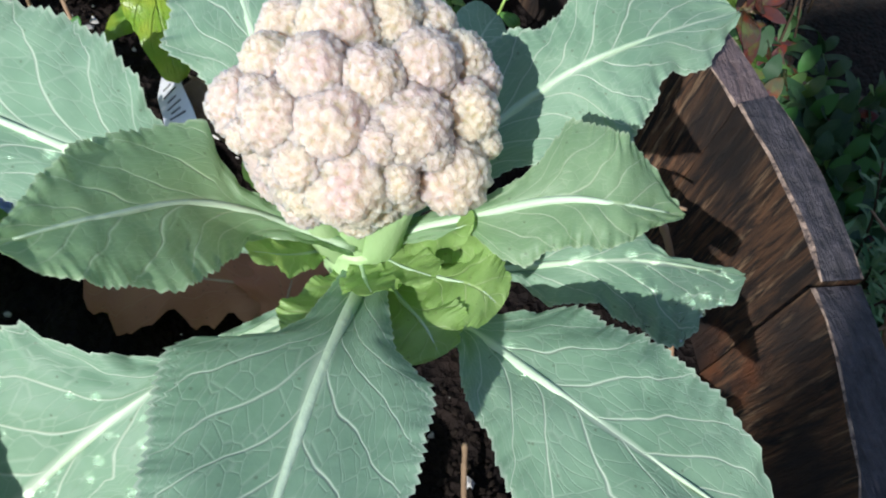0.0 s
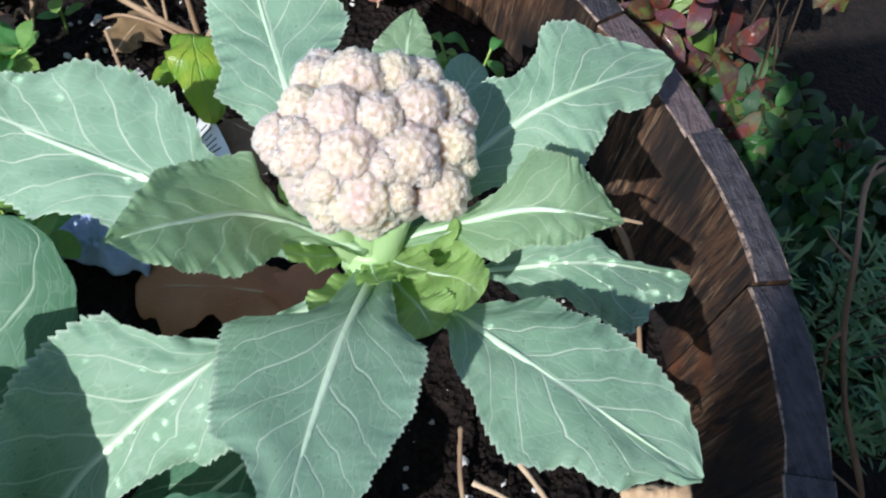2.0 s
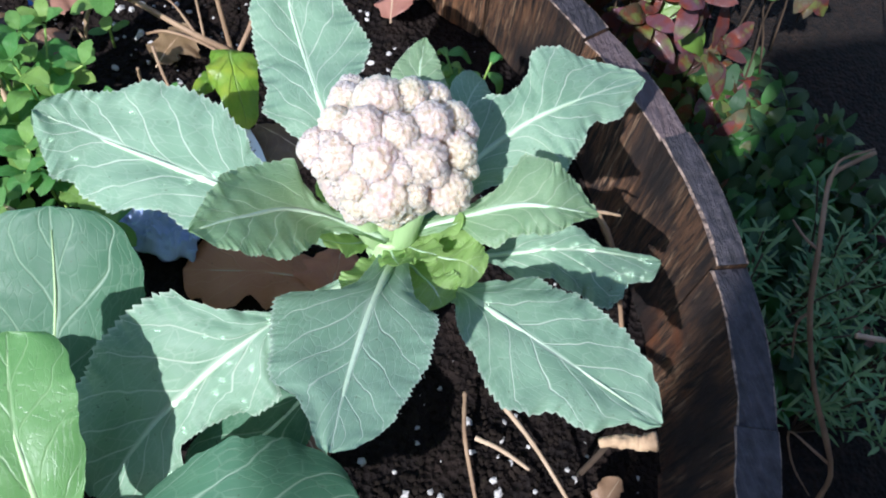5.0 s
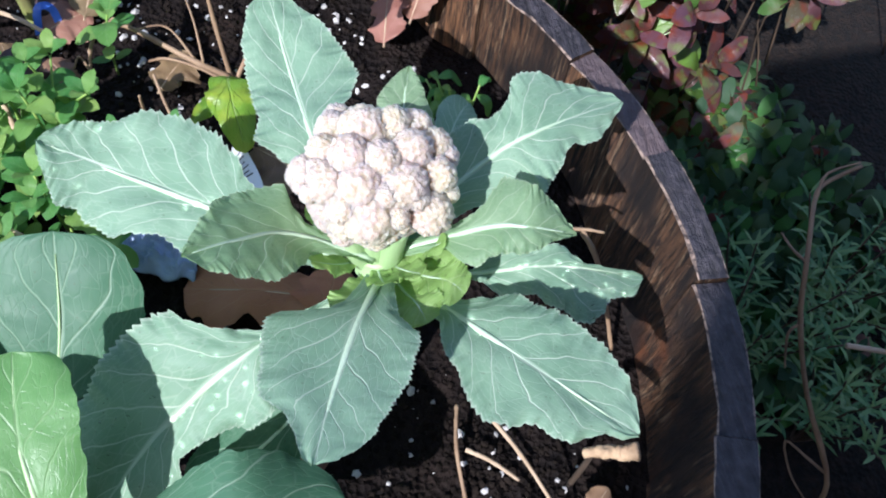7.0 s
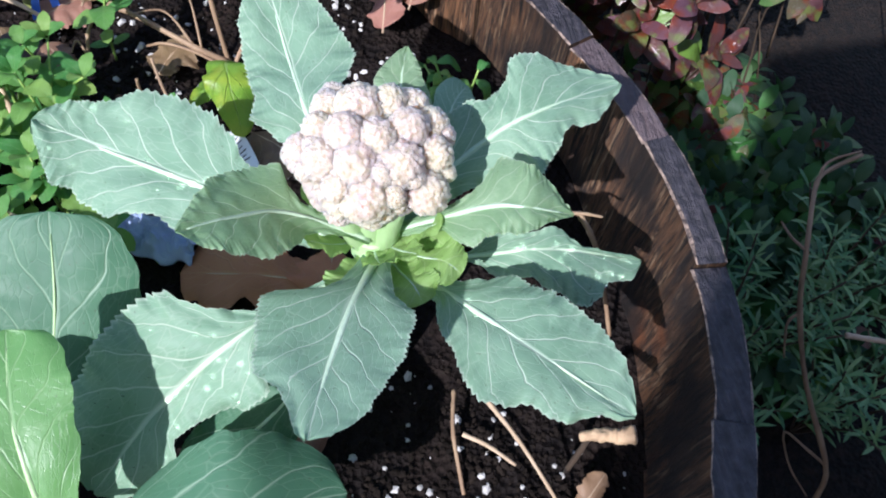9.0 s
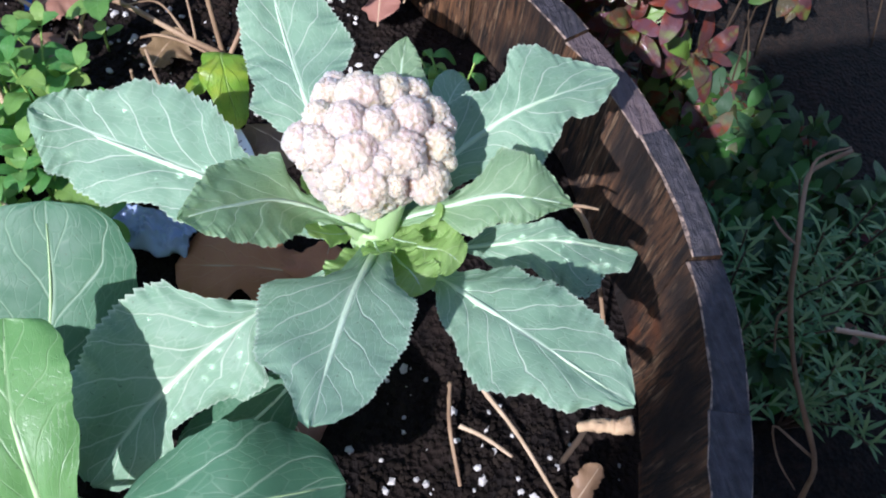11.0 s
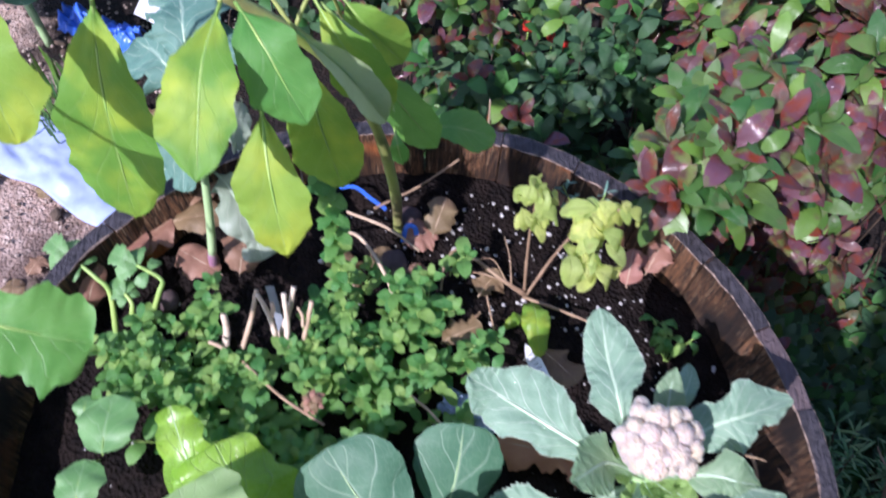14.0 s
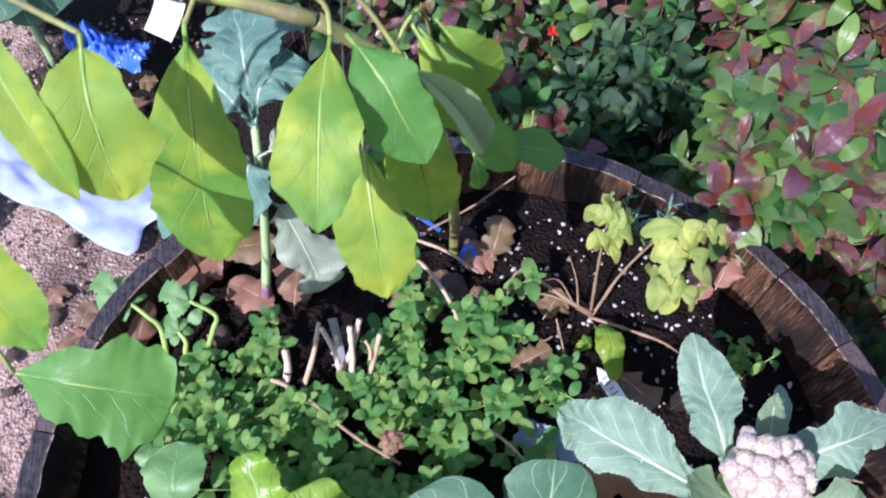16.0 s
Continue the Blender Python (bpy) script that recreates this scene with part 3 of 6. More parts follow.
# ---- the barrel ----
def build_barrel():
    tub = thing("half_barrel", (0, 0, 0), "half barrel planter of weathered dark oak staves", "planter")
    count, first = 27, radians(-19.65)
    rng = random.Random(3)
    for s in range(count):
        a0 = first + 2 * math.pi * s / count
        a1 = a0 + 2 * math.pi / count
        gap = 0.0006 / 0.33
        top = RIM + rng.uniform(-0.0025, 0.0025)
        out_off = rng.uniform(-0.0015, 0.0015)
        thick = 0.0172 + rng.uniform(-0.0015, 0.0015)
        nz, na = 14, 6
        verts, faces, slots = [], [], []

        def ring(z, inner):
            row = []
            for k in range(na + 1):
                f = k / na
                a = a0 + gap + (a1 - a0 - 2 * gap) * f
                r = barrel_out(a, z) + out_off
                if inner:
                    r -= thick + 0.0016 * noise.noise(Vector((a * 60, z * 18, s))) + 0.0010 * noise.noise(Vector((a * 190, z * 12, s)))
                zz = z
                if z > RIM - 0.02:
                    zz = z + 0.0012 * noise.noise(Vector((a * 130, inner * 5.0, s * 1.7))) - (0.0012 if k in (0, na) else 0.0)
                    if inner:
                        r += 0.0012 * abs(noise.noise(Vector((a * 240, s, 2.2))))
                row.append((r * math.cos(a), r * math.sin(a), zz))
            return row

        levels = [top - (top - 0.012) * (j / nz) ** 1.4 for j in range(nz + 1)]
        for inner in (False, True):
            for z in levels:
                verts += ring(z, inner)
        w = na + 1
        off = w * (nz + 1)
        for j in range(nz):
            for k in range(na):
                p = j * w + k
                faces.append((p, p + w, p + w + 1, p + 1))
                slots.append(0)
                q = off + p
                faces.append((q, q + 1, q + w + 1, q + w))
                slots.append(0)
            for k in (0, na):
                p = j * w + k
                g = (p, p + off, p + off + w, p + w)
                faces.append(g if k == 0 else tuple(reversed(g)))
                slots.append(0)
        wear = len(verts)
        for k in range(na + 1):
            o, i = Vector(verts[k]), Vector(verts[off + k])
            wi = 0.0004 + 0.0022 * max(0.0, noise.noise(Vector((k * 0.9, s * 3.3, 0.5))) + 0.25)
            wo = 0.0003 + 0.0016 * max(0.0, noise.noise(Vector((k * 0.9, s * 5.1, 7.5))) + 0.2)
            d = (i - o).normalized()
            verts += [tuple(o + d * wo + Vector((0, 0, 0.0004))), tuple(i - d * wi + Vector((0, 0, 0.0004)))]
        for k in range(na):
            a, b, c, d = wear + 2 * k, wear + 2 * k + 2, wear + 2 * k + 3, wear + 2 * k + 1
            faces += [(k, k + 1, b, a), (a, b, c, d), (d, c, off + k + 1, off + k)]
            slots += [2, 1, 2]
            p = nz * w + k
            faces.append((p + 1, p, off + p, off + p + 1))
            slots.append(0)
        part("stave", verts, faces, [WOOD, WOOD_END, WOOD_WORN], tub, "", None, False, "", slots)
    verts, faces = [], []
    for z in (0.03, 0.045):
        for k in range(64):
            a = 2 * math.pi * k / 64
            r = barrel_out(a, z) - 0.019
            verts.append((r * math.cos(a), r * math.sin(a), z))
    faces = [tuple(range(63, -1, -1)), tuple(range(64, 128))] + [(k, (k + 1) % 64, 64 + (k + 1) % 64, 64 + k) for k in range(64)]
    part("base_board", verts, faces, WOOD, tub, "", None, False)


build_barrel()


def build_soil():
    verts, faces, sides, rings = [], [], 170, 70
    verts.append((0, 0, soil_height(0, 0)))
    for i in range(1, rings + 1):
        for k in range(sides):
            a = 2 * math.pi * k / sides
            r = (barrel_out(a, SOIL_Z) - 0.0155) * (i / rings)
            x, y = r * math.cos(a), r * math.sin(a)
            verts.append((x, y, soil_height(x, y)))
    for k in range(sides):
        faces.append((0, 1 + k, 1 + (k + 1) % sides))
    for i in range(rings - 1):
        for k in range(sides):
            p, q = 1 + i * sides, 1 + (i + 1) * sides
            faces.append((p + k, q + k, q + (k + 1) % sides, p + (k + 1) % sides))
    # sides and floor of the body of soil
    n = len(verts)
    for k in range(sides):
        a = 2 * math.pi * k / sides
        r = barrel_out(a, 0.05) - 0.024
        verts.append((r * math.cos(a), r * math.sin(a), 0.05))
    p = 1 + (rings - 1) * sides
    for k in range(sides):
        faces.append((p + k, n + k, n + (k + 1) % sides, p + (k + 1) % sides))
    faces.append(tuple(range(n + sides - 1, n - 1, -1)))
    whole("soil", verts, faces, SOIL, "dark moist potting soil filling the barrel", "soil", "", "structure", (0, 0, SOIL_Z))


build_soil()


def scatter(name, mat, count, size, spots, label, category, seed, squash=(0.5, 1.0), rings=3, sides=5):
    """Many small bits lying on the soil, as one object."""
    rng = random.Random(seed)
    pieces = []
    while len(pieces) < count:
        x, y, spread = rng.choice(spots)
        x, y = rng.gauss(x, spread), rng.gauss(y, spread)
        if math.hypot(x, y) > 0.298:
            continue
        r = size * rng.uniform(0.3, 1.0) ** 2
        v, f = sphere((0, 0, 0), r, rng.uniform(*squash), rings, sides)
        m = Matrix.Translation((x, y, soil_height(x, y) + r * 0.25)) @ Euler((rng.uniform(-0.6, 0.6), rng.uniform(-0.6, 0.6), rng.uniform(0, 6))).to_matrix().to_4x4()
        stretch = rng.uniform(0.8, 1.7)
        pieces.append(([m @ Vector((p.x * stretch * rng.uniform(0.85, 1.15), p.y * rng.uniform(0.85, 1.15), p.z)) for p in v], f))
    v, f = join(pieces)
    whole(name, v, f, mat, label, category, "", "stuff", (0, 0, SOIL_Z), None, False)


scatter("perlite", PERLITE, 620, 0.0027, [(0.08, 0.24, 0.05), (0.16, 0.22, 0.05), (0.2, -0.09, 0.05), (0.0, 0.26, 0.04), (-0.24, 0.12, 0.03), (0.2, 0.1, 0.05), (0.0, 0.0, 0.16)],
        "white perlite grains mixed in the soil", "perlite", 11)
scatter("soil_crumbs", CRUMB, 7000, 0.0022, [(0.0, 0.0, 0.2), (0.2, -0.1, 0.06), (0.1, 0.22, 0.07)], "dark crumbs and bark bits on the soil", "soil", 12)


# ---- the cauliflower ----
def build_cauliflower():
    rng = random.Random(21)
    hub = Vector((0.168, -0.022, 0.455))
    plant = thing("cauliflower_plant", (0.172, -0.018, 0.352), "young cauliflower plant with a small pinkish white head and blue-green leaves", "cauliflower")
    v, f = tube([(0.172, -0.018, 0.345), (0.171, -0.021, 0.40), hub, (0.168, -0.018, 0.471)], 0.0085, 0.0100, 12, 20, 0.12, 3, 0.12)
    part("stem", v, f, RIB_GREEN, plant, "thick pale green stem")

    def grow(pts, half, mat=CAULI, up=(0, -0.25, 1), rib=0.0019, drops=0, drop_r=0.0011, drop_at=None, **kw):
        opts = dict(a=0.75, b=0.42, stalk=0.08, stalk_w=0.16, fold=0.12, curl=0.13, wave=0.04, waves=2.6, serr=0.075, teeth=48, lobe=0.05, pucker=0.026, ruffle=0.09)
        opts.update(kw)
        return add_leaf(plant, mat, Blade(pts, half, up, **opts), rib, RIB, 18, 190, "", drops, rng, drop_r, "leaf", drop_at)

    # upright leaf behind the head
    grow([(0.158, -0.005, 0.472), (0.150, 0.021, 0.497), (0.1455, 0.055, 0.499), (0.1418, 0.0905, 0.511)], 0.0258, seed=1, up=(0, -0.35, 1),
         margin=(((0, 0.004), (0.2, 0.006), (0.32, 0.0159), (0.40, 0.0216), (0.48, 0.0174), (0.65, 0.0177), (0.81, 0.0162), (0.93, 0.0110), (0.98, 0.0058), (1, 0.0008)),
                 ((0, 0.004), (0.25, 0.006), (0.40, 0.0110), (0.47, 0.0207), (0.59, 0.0258), (0.72, 0.0234), (0.82, 0.0196), (0.93, 0.0098), (0.98, 0.0050), (1, 0.0008))))
    # broad leaf towards the oregano
    grow([(0.150, -0.018, 0.470), (0.106, 0.008, 0.480), (0.064, 0.037, 0.480), (0.0426, 0.0479, 0.4886)], 0.032, seed=2, up=(-0.05, -0.3, 1), drops=12, drop_r=0.0014,
         margin=(((0, 0.005), (0.2, 0.0120), (0.35, 0.0206), (0.41, 0.0176), (0.49, 0.0210), (0.53, 0.0255), (0.63, 0.0230), (0.68, 0.0192), (0.76, 0.0204), (0.84, 0.0156), (0.93, 0.0090), (0.98, 0.0050), (1, 0.001)),
                 ((0, 0.005), (0.2, 0.0100), (0.28, 0.0160), (0.33, 0.0236), (0.41, 0.0300), (0.47, 0.0320), (0.58, 0.0297), (0.65, 0.0240), (0.71, 0.0188), (0.83, 0.0146), (0.93, 0.0100), (0.98, 0.0045), (1, 0.001))))
    # leaf that lies over it
    grow([(0.165, -0.026, 0.478), (0.1364, -0.0209, 0.498), (0.1171, -0.032, 0.517), (0.1036, -0.041, 0.5274)], 0.0214, CAULI_YOUNG, seed=3, up=(0.1, -0.08, 0.95), rib=0.0016,
         margin=(((0, 0.003), (0.18, 0.004), (0.235, 0.0064), (0.28, 0.0122), (0.50, 0.0188), (0.59, 0.0200), (0.665, 0.0162), (0.79, 0.0134), (0.93, 0.0080), (0.98, 0.0030), (1, 0.0006)),
                 ((0, 0.003), (0.20, 0.0034), (0.27, 0.0056), (0.305, 0.0115), (0.33, 0.0208), (0.375, 0.0214), (0.44, 0.0206), (0.49, 0.0206), (0.555, 0.0183), (0.69, 0.0128), (0.82, 0.0076), (0.93, 0.0036), (1, 0.0006))))
    # the one that reaches the rim
    grow([(0.176, -0.012, 0.468), (0.2178, 0.0069, 0.484), (0.2411, 0.0128, 0.491), (0.2817, 0.0264, 0.4834)], 0.0255, seed=4, up=(0, -0.3, 1),
         margin=(((0, 0.005), (0.15, 0.012), (0.27, 0.0182), (0.37, 0.0178), (0.435, 0.0140), (0.515, 0.0152), (0.59, 0.0181), (0.665, 0.0250), (0.71, 0.0254), (0.77, 0.0232), (0.81, 0.0180), (0.88, 0.0136), (0.945, 0.0078), (0.985, 0.0046), (1, 0.001)),
                 ((0, 0.005), (0.19, 0.0114), (0.30, 0.0174), (0.45, 0.0225), (0.53, 0.0247), (0.605, 0.0208), (0.66, 0.0178), (0.73, 0.0118), (0.77, 0.0102), (0.81, 0.0123), (0.855, 0.0127), (0.90, 0.0094), (0.97, 0.0040), (1, 0.001))))
    # short one beside the head
    grow([(0.176, -0.024, 0.478), (0.2078, -0.0304, 0.495), (0.223, -0.0362, 0.499), (0.2416, -0.0364, 0.4886)], 0.0192, CAULI_YOUNG, seed=5, up=(0, -0.25, 1), rib=0.0016,
         margin=(((0, 0.003), (0.18, 0.0035), (0.245, 0.0047), (0.33, 0.0091), (0.38, 0.0152), (0.40, 0.0190), (0.505, 0.0187), (0.73, 0.0162), (0.84, 0.0127), (0.895, 0.0080), (0.95, 0.0039), (1, 0.0006)),
                 ((0, 0.003), (0.15, 0.0040), (0.22, 0.0120), (0.265, 0.0142), (0.32, 0.0116), (0.465, 0.0110), (0.60, 0.0107), (0.70, 0.0082), (0.825, 0.0042), (0.915, 0.0023), (1, 0.0006))))
    # low leaf with drops
    edge = lambda r: (r.uniform(-0.2, 0.9), r.uniform(0.5, 0.95))
    grow([(0.173, -0.024, 0.450), (0.206, -0.023, 0.445), (0.2445, -0.0277, 0.447), (0.2861, -0.0300, 0.4252)], 0.0244, seed=6, up=(0.2, -0.3, 1), drops=34, drop_r=0.0015, drop_at=edge,
         margin=(((0, 0.0028), (0.34, 0.0022), (0.38, 0.0040), (0.41, 0.0077), (0.47, 0.0087), (0.59, 0.0078), (0.655, 0.0098), (0.695, 0.0088), (0.72, 0.0053), (0.755, 0.0022), (0.85, 0.0018), (0.95, 0.0020), (1, 0.0008)),
                 ((0, 0.0028), (0.33, 0.0022), (0.375, 0.0043), (0.42, 0.0090), (0.445, 0.0120), (0.565, 0.0120), (0.61, 0.0170), (0.65, 0.0185), (0.695, 0.0210), (0.71, 0.0242), (0.77, 0.0244), (0.815, 0.0205), (0.85, 0.0130), (0.91, 0.0108), (0.955, 0.0096), (0.985, 0.0050), (1, 0.0008))))
    # leaf towards the wall
    grow([(0.174, -0.026, 0.456), (0.1935, -0.051, 0.466), (0.215, -0.079, 0.473), (0.2482, -0.1086, 0.4604)], 0.028, seed=7, up=(0.2, -0.1, 1), drops=5, rib=0.0024,
         margin=(((0, 0.0045), (0.225, 0.0060), (0.295, 0.0085), (0.365, 0.0165), (0.41, 0.0240), (0.50, 0.0234), (0.59, 0.0254), (0.655, 0.0262), (0.695, 0.0246), (0.74, 0.0251), (0.80, 0.0250), (0.845, 0.0236), (0.90, 0.0186), (0.95, 0.0132), (0.985, 0.0068), (1, 0.0015)),
                 ((0, 0.0030), (0.19, 0.0034), (0.29, 0.0066), (0.375, 0.0140), (0.42, 0.0172), (0.485, 0.0185), (0.545, 0.0233), (0.595, 0.0266), (0.65, 0.0278), (0.70, 0.0254), (0.73, 0.0208), (0.755, 0.0188), (0.80, 0.0193), (0.85, 0.0174), (0.885, 0.0116), (0.92, 0.0068), (0.965, 0.0048), (1, 0.001))))
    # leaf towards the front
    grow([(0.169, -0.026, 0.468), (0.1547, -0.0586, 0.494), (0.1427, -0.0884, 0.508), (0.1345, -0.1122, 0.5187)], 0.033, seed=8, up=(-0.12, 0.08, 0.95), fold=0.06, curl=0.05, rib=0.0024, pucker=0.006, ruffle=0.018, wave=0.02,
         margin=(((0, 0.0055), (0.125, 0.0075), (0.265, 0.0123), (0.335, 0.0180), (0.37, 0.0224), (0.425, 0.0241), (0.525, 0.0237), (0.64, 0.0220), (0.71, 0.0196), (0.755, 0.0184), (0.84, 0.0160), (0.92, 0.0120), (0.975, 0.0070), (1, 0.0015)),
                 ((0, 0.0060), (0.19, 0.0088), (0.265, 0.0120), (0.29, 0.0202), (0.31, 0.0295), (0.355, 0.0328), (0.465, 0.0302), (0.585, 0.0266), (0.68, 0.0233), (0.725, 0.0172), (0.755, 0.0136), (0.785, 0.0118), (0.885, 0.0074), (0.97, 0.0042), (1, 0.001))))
    # broad leaf that droops over the soil
    grow([(0.163, -0.026, 0.455), (0.115, -0.045, 0.459), (0.0738, -0.0612, 0.4355), (0.0395, -0.0805, 0.408)], 0.0378, seed=9, up=(0, -0.4, 0.9), drops=46, drop_r=0.0011, rib=0.0026,
         margin=(((0, 0.0035), (0.28, 0.0040), (0.33, 0.0080), (0.37, 0.0165), (0.40, 0.0245), (0.49, 0.0240), (0.51, 0.0198), (0.555, 0.0170), (0.61, 0.0147), (0.66, 0.0131), (0.705, 0.0124), (0.76, 0.0215), (0.815, 0.0252), (0.905, 0.0182), (0.97, 0.0095), (1, 0.002)),
                 ((0, 0.0035), (0.29, 0.0036), (0.345, 0.0091), (0.385, 0.0147), (0.43, 0.0240), (0.455, 0.0328), (0.505, 0.0366), (0.56, 0.0376), (0.665, 0.0372), (0.72, 0.0340), (0.77, 0.0325), (0.845, 0.0312), (0.925, 0.0258), (0.97, 0.0185), (1, 0.003))))
    # dark lower leaf under it
    grow([(0.160, -0.030, 0.425), (0.125, -0.060, 0.422), (0.100, -0.072, 0.410), (0.072, -0.076, 0.395)], 0.0170, COLLARD, seed=10, stalk=0.2, drops=6)
    # small leaves behind the head
    grow([(0.179, -0.004, 0.470), (0.1855, 0.019, 0.491), (0.189, 0.034, 0.499), (0.1934, 0.0455, 0.503)], 0.0120, CAULI_YOUNG, seed=11, up=(0.1, -0.5, 1), rib=0.001, a=0.4, b=0.85)
    grow([(0.185, 0.004, 0.452), (0.208, 0.036, 0.460), (0.217, 0.052, 0.458), (0.226, 0.066, 0.449)], 0.0095, seed=12, up=(0.2, -0.4, 1), rib=0.0009)
    # young bracts round the head
    for k, (ang, lift, ln) in enumerate([(-1.55, 0.002, 0.018), (-1.0, 0.0, 0.020), (-0.45, 0.002, 0.021), (-2.7, 0.003, 0.019), (2.6, 0.003, 0.018)]):
        d = Vector((math.cos(ang), math.sin(ang), 0))
        b0 = Vector((0.166, -0.018, 0.470)) + d * 0.008
        grow([b0, b0 + d * ln * 0.5 + Vector((0, 0, 0.008)), b0 + d * ln + Vector((0, 0, 0.018 + lift))], 0.0062, BRACT, seed=30 + k, up=tuple(-d + Vector((0, 0, 0.9))),
             rib=0.0009, stalk=0.0, stalk_w=0.5, wave=0.2)
    for k, (ang, ln, half) in enumerate([(-2.15, 0.024, 0.0085), (-1.75, 0.027, 0.0075), (-1.25, 0.028, 0.0100), (-0.75, 0.029, 0.0105), (-0.25, 0.026, 0.0080)]):
        d = Vector((math.cos(ang), math.sin(ang), 0))
        b0 = Vector((0.168, -0.020, 0.466)) + d * 0.007
        grow([b0, b0 + d * ln * 0.45 + Vector((0, 0, 0.006)), b0 + d * ln * 0.85 + Vector((0, 0, 0.013)), b0 + d * ln * 1.1 + Vector((0, 0, 0.010))], half, BRACT, seed=40 + k, up=tuple(-d * 0.6 + Vector((0, 0, 1))),
             rib=0.0010, stalk=0.0, stalk_w=0.5, wave=0.16, ruffle=0.16)
    # short pale stalks that carry the head
    for k in range(9):
        ang = k * 0.698 + 0.2
        d = Vector((math.cos(ang), math.sin(ang), 0))
        reach = 0.016 if k % 2 else 0.010
        v, f = tube([Vector((0.168, -0.018, 0.462)) + d * 0.004, Vector((0.168, -0.016, 0.476)) + d * reach * 0.6, Vector((0.1692, -0.011, 0.500)) + d * reach], 0.0042, 0.0050, 9, 10, 0.12, k)
        part("stalk", v, f, RIB_GREEN, plant)
    # the head, floret by floret: offset from its middle and radius, in tenths of a millimetre
    centre = Vector((0.1695, -0.0090, 0.4975))
    FLORETS = [(-278, 36, 138, 50), (280, 18, 143, 50), (268, -116, 92, 41), (-95, 250, 183, 50), (-251, 22, 157, 70), (-247, -61, 162, 41), (-174, 71, 225, 58), (-121, 180, 203, 66), (-12, 127, 242, 91), (99, 134, 238, 66), (-82, 7, 252, 75), (29, -35, 260, 66), (147, 2, 232, 75), (249, 56, 169, 66), (-68, -104, 207, 83), (-179, -53, 194, 75), (91, -116, 187, 91), (231, -72, 154, 70), (-48, -186, 118, 95), (52, -217, 142, 46), (181, -175, 74, 87), (-141, -152, 167, 58), (136, -174, 170, 41), (21, -161, 213, 46), (-209, 3, 215, 41), (191, 152, 185, 62)]
    shapes = []
    for k in range(6):
        bm = bmesh.new()
        bmesh.ops.create_icosphere(bm, subdivisions=5, radius=1.0)
        for vert in bm.verts:
            p = vert.co.normalized()
            cell = noise.voronoi(p * 1.6 + Vector((k * 9.1, 0, 0)))[0][0]
            cell2 = noise.voronoi(p * 4.4 + Vector((0, k * 5.3, 0)))[0][0]
            cell3 = noise.voronoi(p * 8.5 + Vector((0, 0, k * 3.7)))[0][0]
            vert.co = p * (1.0 + 0.16 * (0.5 - cell) + 0.20 * (0.35 - cell2) + 0.065 * (0.35 - cell3))
        me = bpy.data.meshes.new("floret")
        bm.to_mesh(me)
        bm.free()
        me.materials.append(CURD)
        me.polygons.foreach_set("use_smooth", np.ones(len(me.polygons), dtype=bool))
        shapes.append(me)
    curd = thing_part("curd", plant, "small pinkish white cauliflower head")
    placed = [(Vector((x, y, z)) * 1e-4, r * 1e-4) for x, y, z, r in FLORETS]
    # smaller ones close the sides and the back
    for k in range(110):
        polar = math.acos(1 - (k + 0.5) / 110 * 1.05)
        az = k * 2.39996
        size = rng.uniform(0.0050, 0.0072)
        p = Vector((0.0222 * math.sin(polar) * math.cos(az), 0.0185 * math.sin(polar) * math.sin(az), 0.0212 * math.cos(polar)))
        if all((p - q).length > 0.42 * (size + r) for q, r in placed):
            placed.append((p, size))
    for k, (p, size) in enumerate(placed):
        ob = link_mesh("floret", shapes[k % 6], curd)
        ob.location = centre + p * 0.95 - ORIGIN[plant.name]
        ob.rotation_euler = (rng.uniform(0, 6), rng.uniform(0, 6), rng.uniform(0, 6))
        ob.scale = (size * 1.08, size * 1.08 * rng.uniform(0.92, 1.08), size * 1.08 * rng.uniform(0.92, 1.04))
    v, f = sphere((0, 0, 0), 1.0, 1.0, 90, 130)
    core = []
    for p in v:
        swell = 0.045 * (0.5 - noise.voronoi(p * 3.4)[0][0]) + 0.03 * (0.4 - noise.voronoi(p * 8.0)[0][0]) + 0.012 * (0.4 - noise.voronoi(p * 19.0)[0][0])
        core.append(centre + Vector((p.x * 0.0262, p.y * 0.0222, p.z * (0.0258 if p.z > 0 else 0.004))) * (1 + swell))
    v = core
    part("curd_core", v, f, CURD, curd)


def thing_part(name, parent, label=""):
    e = new(name)
    e.empty_display_size = 0.01
    e.parent = parent
    ORIGIN[e.name] = ORIGIN[parent.name]
    return tagged(e, label)


build_cauliflower()


